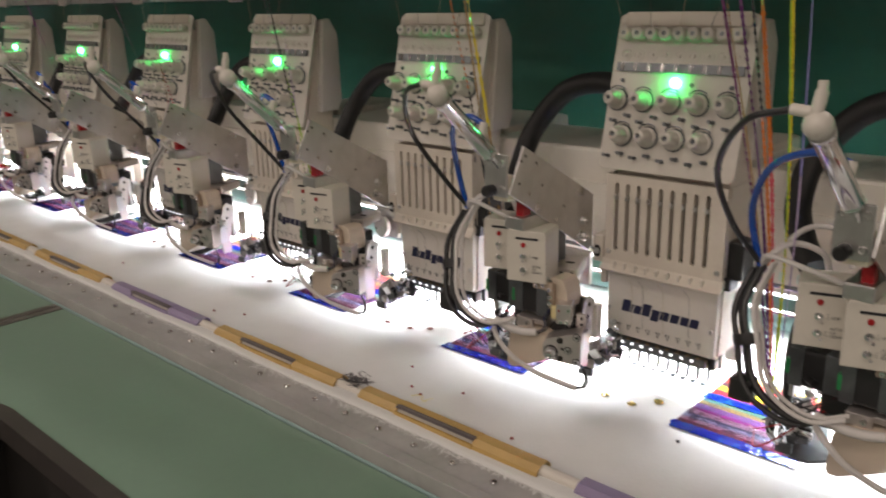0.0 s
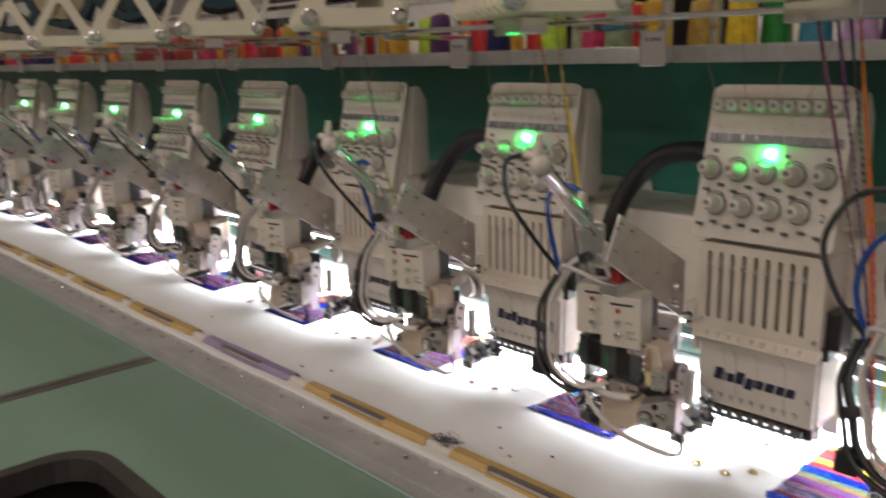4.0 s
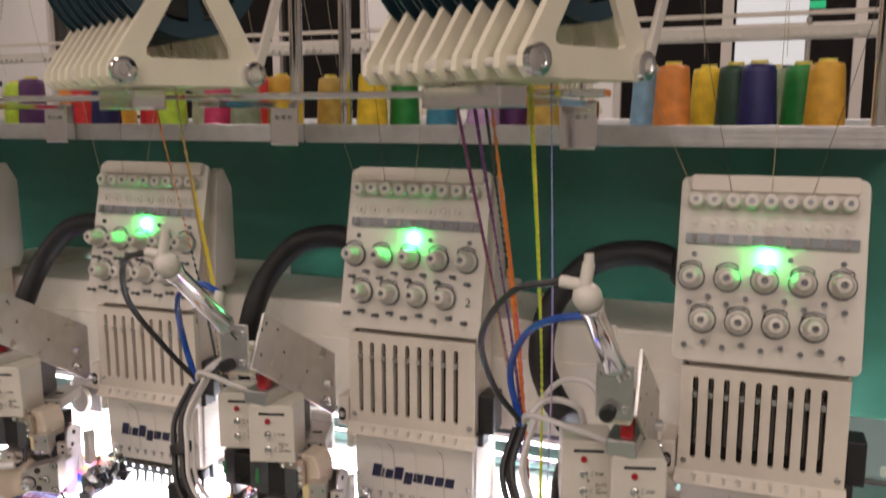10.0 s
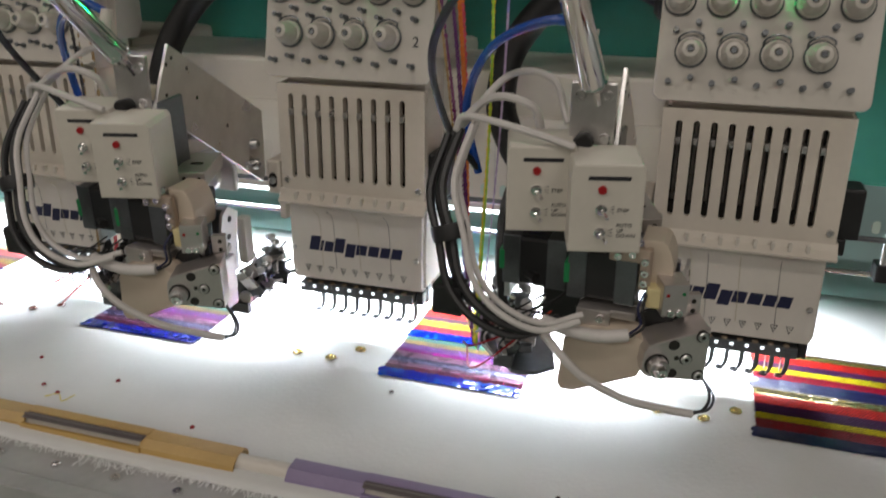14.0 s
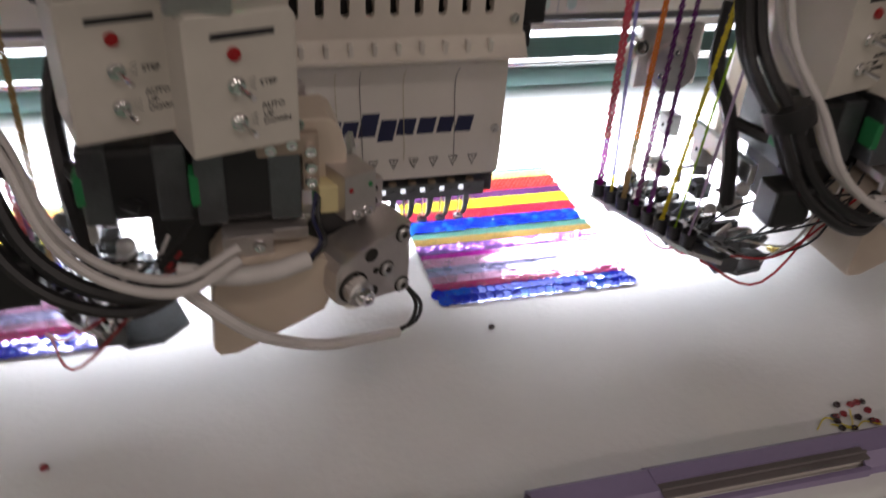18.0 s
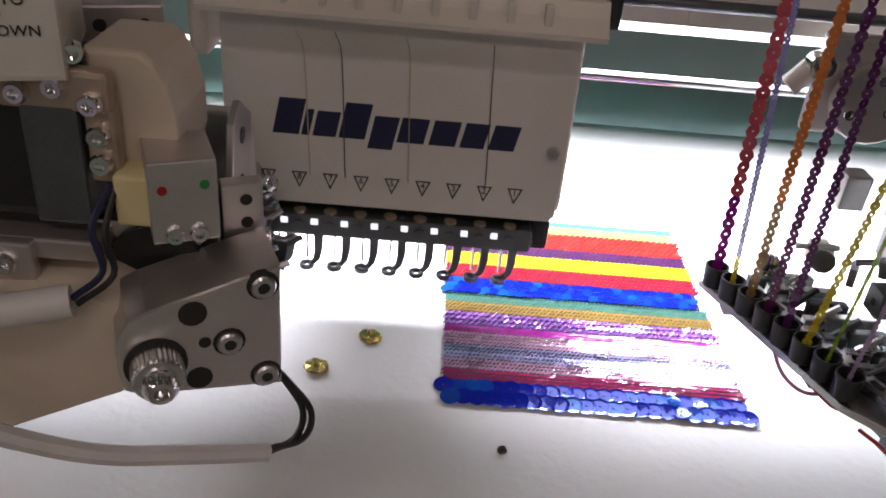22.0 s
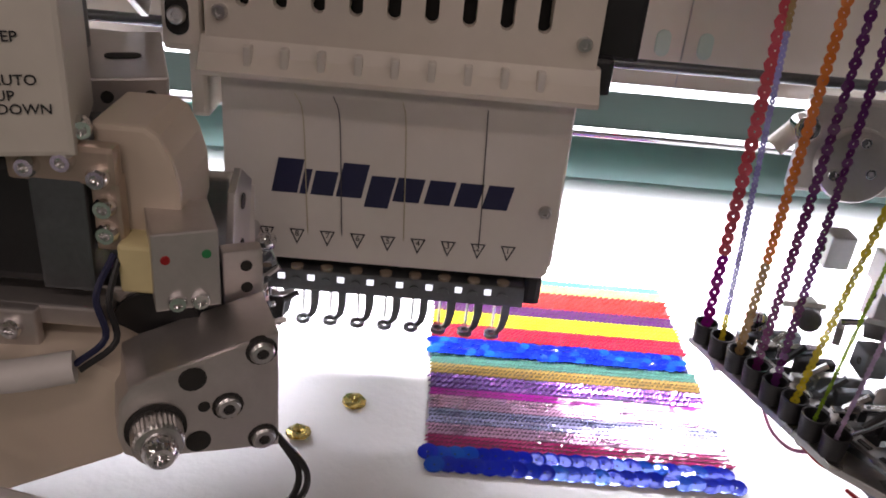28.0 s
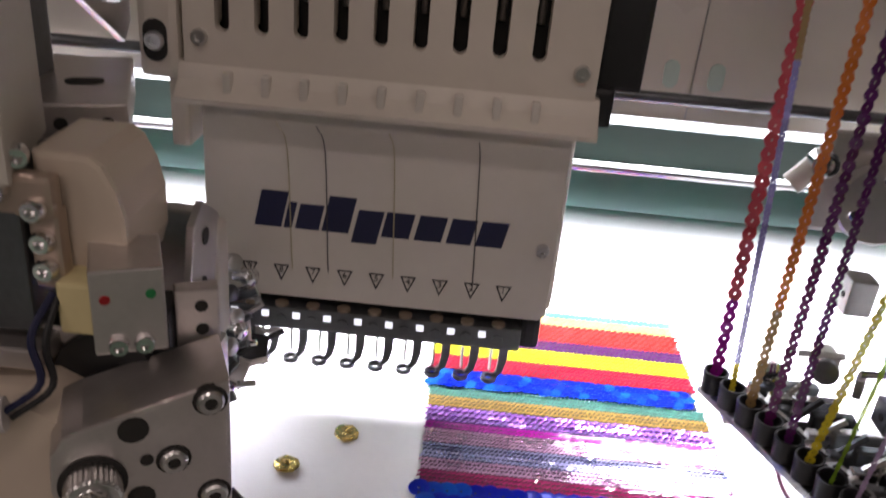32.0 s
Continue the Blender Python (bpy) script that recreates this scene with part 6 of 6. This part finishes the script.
# ---- loose bits on the cloth ----
def loose_bits():
    gold = sequin_material("loose_gold_sequin", (0.55, 0.42, 0.12), 0.8, 0.22)
    brown = sequin_material("loose_brown_sequin", (0.22, 0.07, 0.05), 0.4, 0.25)
    dark = sequin_material("loose_dark_sequin", (0.05, 0.03, 0.035), 0.2, 0.25)

    def faceted(r, mat):
        bm = mesh()
        n = 10
        rings = []
        for k, (rr, z) in enumerate(((r, 0.0006), (r * 0.92, 0.0016), (r * 0.55, 0.0022), (r * 0.18, 0.0012))):
            rings.append([bm.verts.new((rr * math.cos(2 * math.pi * (i + k * 0.5) / n), rr * math.sin(2 * math.pi * (i + k * 0.5) / n), z + (0.0004 if (i + k) % 2 else 0))) for i in range(n)])
        for a, b in zip(rings, rings[1:]):
            for i in range(n):
                bm.faces.new((a[i], a[(i + 1) % n], b[(i + 1) % n], b[i]))
        bm.faces.new(rings[0][::-1])
        me = bpy.data.meshes.new("loose_sequin")
        bm.to_mesh(me)
        bm.free()
        me.materials.append(mat)
        return me
    G, B, D = faceted(0.0056, gold), faceted(0.0048, brown), faceted(0.0021, dark)
    R = faceted(0.0022, sequin_material("loose_red_sequin", (0.26, 0.03, 0.04), 0.1, 0.25))
    r = random.Random(9)
    put = []
    for x, y in ((-0.008, 0.012), (-0.029, -0.012), (-0.064, -0.011), (0.316, -0.012), (0.342, 0.009), (0.277, -0.010)):
        put.append((G, x, y, "gold"))
    for k in range(-1, -9, -1):
        for x, y in ((-0.093, -0.013), (-0.047, -0.015), (-0.022, 0.005)):
            put.append((B, PITCH * k + x + r.uniform(-0.006, 0.006), y + r.uniform(-0.006, 0.006), "brown"))
    put.append((D, 0.050, -0.055, "dark"))
    put.append((D, 0.345, -0.150, "dark"))
    for i in range(16):
        put.append((R if i % 2 else D, 0.218 + r.uniform(-0.010, 0.026), -0.166 + r.uniform(-0.010, 0.008), "red" if i % 2 else "dark"))
    for x, y in ((-0.251, -0.141), (-0.192, -0.115), (-0.229, -0.149), (-0.29, -0.10), (-0.61, -0.13), (-0.66, -0.15), (-1.0, -0.12), (-0.085, -0.16)):
        put.append((R, x, y, "red"))
    for me, x, y, c in put:
        ob = new("loose_sequin", me)
        ob.matrix_basis = pose(x, y, 0.0006, r.uniform(-6, 6), r.uniform(-6, 6), r.uniform(0, 360))
        tagged(ob, c + " sequin lying loose on the white cloth", "loose sequin", "loose sequins on the cloth")
        moving.append(ob)
    yt = material("yellow_thread_end", (0.70, 0.58, 0.05), 0.6, var=0.1)
    for x, y, s in ((0.195, -0.172, 1), (0.205, -0.170, -1), (-0.236, -0.157, 1)):
        bm = mesh()
        tube(bm, [(x, y, 0.0012), (x + 0.010, y + 0.006 * s, 0.002), (x + 0.020, y - 0.002, 0.0012), (x + 0.026, y + 0.008 * s, 0.003)], 0.0004, 5, 6)
        ob = part("thread_end", bm, yt)
        tagged(ob, "short yellow thread end lying on the cloth", "thread end")
        moving.append(ob)
    bm = mesh()
    V = random.Random(2)
    for i in range(40):
        a = Vector((-0.292 + V.uniform(-0.014, 0.014), -0.193 + V.uniform(-0.008, 0.008), 0.014 + V.uniform(0, 0.004)))
        tube(bm, [a, a + Vector((V.uniform(-0.012, 0.012), V.uniform(-0.01, 0.01), V.uniform(-0.002, 0.006))), a + Vector((V.uniform(-0.016, 0.016), V.uniform(-0.012, 0.012), 0))], 0.0004, 4, 3)
    ob = part("thread_tangle", bm, DARKTHREAD)
    tagged(ob, "small tangle of dark thread caught on a clip", "thread tangle")
    moving.append(ob)


loose_bits()


# ---- head numbers ----
for k in (0, -1):
    plate = [o for o in bpy.data.objects if o.name.startswith("thread_plate") and o.parent and abs(o.parent.location.x - PITCH * k) < 0.01][0]
    m = Matrix.Translation(up(0.061, 0.030, 0.0044)) @ Euler((radians(90) - TILT, 0, 0)).to_matrix().to_4x4()
    text_mesh("numeral", str(2 - k), 0.012, INK, plate, m, "CENTER")


# ---- the hall ----
FRAMEMAT = material("cream_window_frame", (0.58, 0.52, 0.47), 0.6, var=0.06, scale=4)
PANE = material("dark_window_glass", (0.02, 0.018, 0.018), 0.05, var=0.1, scale=2, alpha=0.45, spec=0.04)
WARM = glowing("warm_lit_window", (1.0, 0.56, 0.30), 0.85)
DAY = glowing("bright_doorway", (1.0, 0.97, 0.92), 2.2)


def hall():
    yb = 4.5
    # back wall with a long run of windows
    xs = [-8.2, -7.2, -6.2, -5.05, -4.40, -2.95, -2.25, -1.30, -0.545, 0.09, 0.79, 1.9, 3.0, 4.0]
    z0, z1, zt = 0.10, 2.75, 1.43
    def wall(nm, x0, x1, a, b):
        structure(nm, box(mesh(), x0, x1, yb, yb + 0.2, a, b), WALLWHITE, "white plastered wall of the hall", "wall")
    wall("wall_north_below", HALL[0], HALL[1], FLOOR_Z, z0)
    wall("wall_north_above", HALL[0], HALL[1], z1, HALL[4])
    wall("wall_north_west", HALL[0], xs[0], z0, z1)
    wall("wall_north_pier", xs[3] - 0.9, xs[3], z0, z1)
    wall("wall_north_middle", xs[6], xs[8], z0, z1)
    n = 1
    for a, b in zip(xs, xs[1:]):
        if a in (xs[2], xs[6], xs[7]):
            continue
        w = thing("window_%d" % n, "tall dark factory window with cream frame and transom", "window", "hall windows", "structure")
        n += 1
        for nm, x0, x1, c, d in (("frame_side", a, a + 0.030, z0, z1), ("frame_side", b - 0.030, b, z0, z1), ("frame_top", a + 0.030, b - 0.030, z1 - 0.05, z1), ("frame_sill", a + 0.030, b - 0.030, z0, z0 + 0.05), ("transom", a + 0.030, b - 0.030, zt - 0.03, zt + 0.03), ("glazing_bar", a + 0.030, b - 0.030, 0.98, 1.01)):
            part(nm, box(mesh(), x0, x1, yb - 0.02, yb + 0.06, c, d), FRAMEMAT, w)
        for c, d in ((z0 + 0.05, 0.98), (1.01, zt - 0.03), (zt + 0.03, z1 - 0.05)):
            p = part("pane", box(mesh(), a + 0.030, b - 0.030, yb + 0.02, yb + 0.026, c, d), PANE, w)
    # the neighbouring hall behind the glass, its dimness painted into a dark wall
    structure("back_hall", box(mesh(), HALL[0], HALL[1], 10.8, 11.0, FLOOR_Z, HALL[4]), material("dim_back_hall", (0.10, 0.085, 0.075), 0.8, var=0.3, scale=0.8), "far wall of the neighbouring hall, painted dark for its dimness", "backdrop")
    for nm, x0, x1, c, d, m, lab in (("lit_doorway", 0.05, 0.62, 0.62, 1.48, DAY, "bright doorway in the neighbouring hall"), ("lit_window", -2.9, -2.2, 0.7, 1.35, WARM, "warm lit window in the neighbouring hall"), ("lit_window", 2.0, 2.6, 0.9, 1.6, WARM, "warm lit window in the neighbouring hall")):
        tagged(part(nm, box(mesh(), x0, x1, 7.0, 7.04, c, d), m), lab, nm.replace("_", " "), "", "structure")
    ex = part("exit_sign", box(mesh(), 0.625, 0.745, 7.0, 7.03, 1.38, 1.44, 0.004), glowing("exit_green", (0.05, 0.9, 0.35), 1.6))
    tagged(ex, "small glowing green exit sign", "exit sign")
    lv = thing("louvre", "pale louvre hanging behind the window", "louvre", "", "structure")
    for x in (0.16, 0.78):
        part("stile", box(mesh(), x, x + 0.012, 6.59, 6.63, 1.82, HALL[4]), FRAMEMAT, lv)
    for i in range(7):
        part("slat", box(mesh(), 0.172, 0.78, 6.6, 6.62, 1.84 + 0.040 * i, 1.862 + 0.040 * i), WALLWHITE, lv)
    # end wall with bracing and warm windows
    xe = -9.0
    structure("wall_west", box(mesh(), xe - 0.2, xe, HALL[2], yb, FLOOR_Z, HALL[4]), WALLMAT, "grey sheet end wall of the hall", "wall")
    br = material("dark_steel_brace", (0.12, 0.10, 0.09), 0.6, var=0.1)
    bars = [((xe + 0.05, 0.86, FLOOR_Z), (xe + 0.05, 0.86, HALL[4])), ((xe + 0.05, 0.86, 2.1), (xe + 0.05, -0.5, 0.9)), ((xe + 0.05, 0.86, 2.15), (xe + 0.05, 1.9, 1.15)), ((xe + 0.05, -1.4, 0.62), (xe + 0.05, 1.2, 0.62))]
    for a, b in bars:
        structure("steel_brace", cyl(mesh(), a, b, 0.055, seg=8), br, "dark steel bracing on the end wall", "brace")
    for nm, y0, y1, c, d in (("window_west", 1.76, 2.82, 1.33, 1.86), ("window_west", -0.75, 0.28, 1.25, 2.2), ("window_west", -0.75, 0.28, 0.05, 0.50)):
        w = thing(nm, "warm lit window with a brown frame in the end wall", "window", "end wall windows", "structure")
        part("pane", box(mesh(), xe, xe + 0.02, y0, y1, c, d), WARM, w)
        for a0, a1, e, f in ((y0 - 0.05, y1 + 0.05, c - 0.05, c), (y0 - 0.05, y1 + 0.05, d, d + 0.05), (y0 - 0.05, y0, c, d), (y1, y1 + 0.05, c, d), ((y0 + y1) / 2 - 0.025, (y0 + y1) / 2 + 0.025, c, d)):
            part("frame_bar", box(mesh(), xe, xe + 0.06, a0, a1, e, f), br, w)
    # ceiling lamps; the low front row and the back pair are added for fill
    for x, y, z in ((-6.0, -2.3, 3.24), (-3.0, -2.3, 3.24), (0.0, -2.3, 3.24), (3.0, -2.3, 3.24), (-6.0, -4.4, 2.66), (-3.0, -4.4, 2.66), (0.0, -4.4, 2.66), (3.0, -4.4, 2.66), (-3.5, 2.9, 3.24), (1.0, 2.9, 3.24)):
        th = thing("ceiling_lamp", "white strip lamp, hung out of view for the hall light", "ceiling lamp", "ceiling lamps")
        part("body", box(mesh(), x - 0.68, x + 0.68, y - 0.18, y + 0.18, z, z + 0.08, 0.01), PLASTIC, th)
        for dx in (-0.5, 0.5):
            part("hanger", cyl(mesh(), (x + dx, y, z + 0.08), (x + dx, y, HALL[4]), 0.008, seg=8), STEEL, th)
    # carton and blue bench at the far end of the row
    cb = part("carton", box(mesh(), -7.1, -6.5, -0.35, 0.15, -0.20, 0.15, 0.01), material("brown_carton", (0.40, 0.25, 0.15), 0.8, var=0.1, scale=5))
    tagged(cb, "plain brown cardboard carton on the blue bench", "carton")
    th = thing("bench", "low bench with a bright blue top", "bench")
    part("top", box(mesh(), -7.4, -5.6, -0.9, 0.7, -0.24, -0.20, 0.01), material("blue_bench_top", (0.02, 0.09, 0.42), 0.5, var=0.1), th)
    for x in (-7.3, -5.7):
        for y in (-0.8, 0.6):
            part("leg", box(mesh(), x - 0.03, x + 0.03, y - 0.03, y + 0.03, FLOOR_Z, -0.24), DARKSTEEL, th)
    gb = part("folded_cloth", box(mesh(), -6.9, -6.3, -0.3, 0.1, 0.15, 0.19, 0.015), material("sea_green_cloth", (0.10, 0.42, 0.33), 0.8, var=0.1))
    tagged(gb, "sea-green folded cloth lying on the carton", "folded cloth")


WALLWHITE = material("white_hall_plaster", (0.80, 0.76, 0.73), 0.85, var=0.05, scale=1.5, bump=0.03)
hall()


def second_machine():
    y = 1.75
    th = thing("second_machine", "second embroidery machine with green beam and white guide bar", "embroidery machine")
    part("beam", box(mesh(), -6.0, 3.2, y, y + 0.40, 0.0, 0.455, 0.01), GREEN, th)
    part("shelf", box(mesh(), -6.0, 3.2, y - 0.02, y + 0.42, 0.455, 0.475, 0.003), ALU, th)
    part("stand", box(mesh(), -6.0, 3.2, y + 0.05, y + 0.35, FLOOR_Z, 0.0), GREEN, th)
    bar = part("guide_bar", box(mesh(), -6.0, 0.94, y + 0.02, y + 0.05, 0.690, 0.726, 0.003), PLASTIC, th)
    part("top_rail", box(mesh(), -6.0, 3.2, y + 0.06, y + 0.075, 0.758, 0.770, 0.002), CREAM, th)
    part("upright", box(mesh(), 0.80, 0.845, y + 0.052, y + 0.060, 0.475, 0.775, 0.001), ALU, th)
    data = None
    for i in range(110):
        x = 0.90 - 0.0262 * i - 0.095 * (i // 9)
        if data is None:
            bm = mesh()
            turned(bm, (0, y + 0.02, 0.700), (0, -1, 0), [(0, 0.008), (0.012, 0.008), (0.013, 0.004)], 8)
            c = part("eyelet", bm, PLASTIC, bar)
            data = c.data
        else:
            c = new("eyelet", data)
            c.parent = bar
        c.location.x = x
    for x in (1.02, 0.42, -0.2, -0.8, -1.4, -2.0, -2.6):
        part("post", cyl(mesh(), (x, y + 0.05, 0.475), (x, y + 0.05, 0.75), 0.008, seg=10), CHROME, th)
    for j in range(8):
        c = copy_thing(racks[0], pose(0.95 - 0.66 * j, y + 0.55, 0.50, 0, 0, 150))


second_machine()
for k in (1, 0, -1, -2, -3, -4):
    for i in range(4):
        x = PITCH * k - 0.15 + 0.075 * i
        bm = mesh()
        tube(bm, [(x, 0.090, 0.768), (x + 0.004, 0.105, 0.62), (x + 0.006, 0.125, 0.535)], 0.0003, 4, 4)
        ob = part("thread", bm, INKY)
        tagged(ob, "fine thread running from cone to guide bar", "thread", "threads above the shelf")
        bm = mesh()
        p = up(-0.0627 + 0.0306 * i + PITCH * k, 0.1415, 0.014)
        tube(bm, [(x, 0.090, 0.768), (x + 0.002, 0.06, 0.60), p], 0.0003, 4, 4)
        ob = part("thread", bm, (INKY, DARKTHREAD)[i % 2])
        tagged(ob, "fine thread running from guide bar to head", "thread", "threads above the heads")


# ---- what moves: the embroidery frame carries cloth, clips and sequins ----
SHIFT = [(0.0, 8, 0), (4.5, 9, 0), (9.0, 9, 0), (12.0, 7, 0), (14.5, 5, 0), (16.5, 0, 0), (18.0, 0, -1), (18.5, -4, 4), (19.0, -6, 5), (19.5, -6, 6), (20.0, -3, 7), (20.5, 1, -1), (21.0, 0, -3), (21.5, 2, -1), (22.0, 1, 4), (22.5, 0, 6), (23.0, 0, 6), (24.0, -2, 6), (24.5, -5, 6), (25.0, -4, 6), (25.5, -6, 3), (26.5, -2, -2), (27.5, -5, -4), (28.0, -3, -5), (28.5, 0, 0), (29.0, -1, 4), (29.5, -4, 4), (30.0, -5, 1), (30.5, -4, -2), (31.0, -4, 3), (31.5, -4, 5), (32.0, -3, 4)]


LIFT = [(0.0, 0.0), (11.2, 0.0), (11.9, 1.0), (15.0, 1.0), (15.8, 0.0), (32.0, 0.0)]


def motions():
    for ob in moving:
        base = ob.matrix_basis.copy()
        walk(ob, [(t, Matrix.Translation((dx * 0.001, dy * 0.001, 0)) @ base) for t, dx, dy in SHIFT])
    # the feeders swing up and forward while the heads sew plain thread, and their ribbons follow
    pivot = Matrix.Translation((-0.08, -0.11, 0.15))
    for ob in [o for o in bpy.data.objects if o.name.startswith("sequin_feeder")]:
        base = ob.matrix_basis.copy()
        rows = []
        for t, f in LIFT:
            rows.append((t, base @ Matrix.Translation((0.0012 * f, -0.0666 * f, 0.0434 * f)) @ pivot @ pose(0, 0, 0, 3.75 * f, 0.57 * f, -2.8 * f) @ pivot.inverted()))
        walk(ob, rows)
    for ob, (lx, ly), k in ribbons:
        top = Matrix.Translation((PITCH * k + lx, ly, 0.505))
        walk(ob, [(t, Matrix.Translation((0, 0, 0.036 * f)) @ top @ pose(0, 0, 0, -8.6 * f, 0, 0) @ top.inverted()) for t, f in LIFT])


motions()
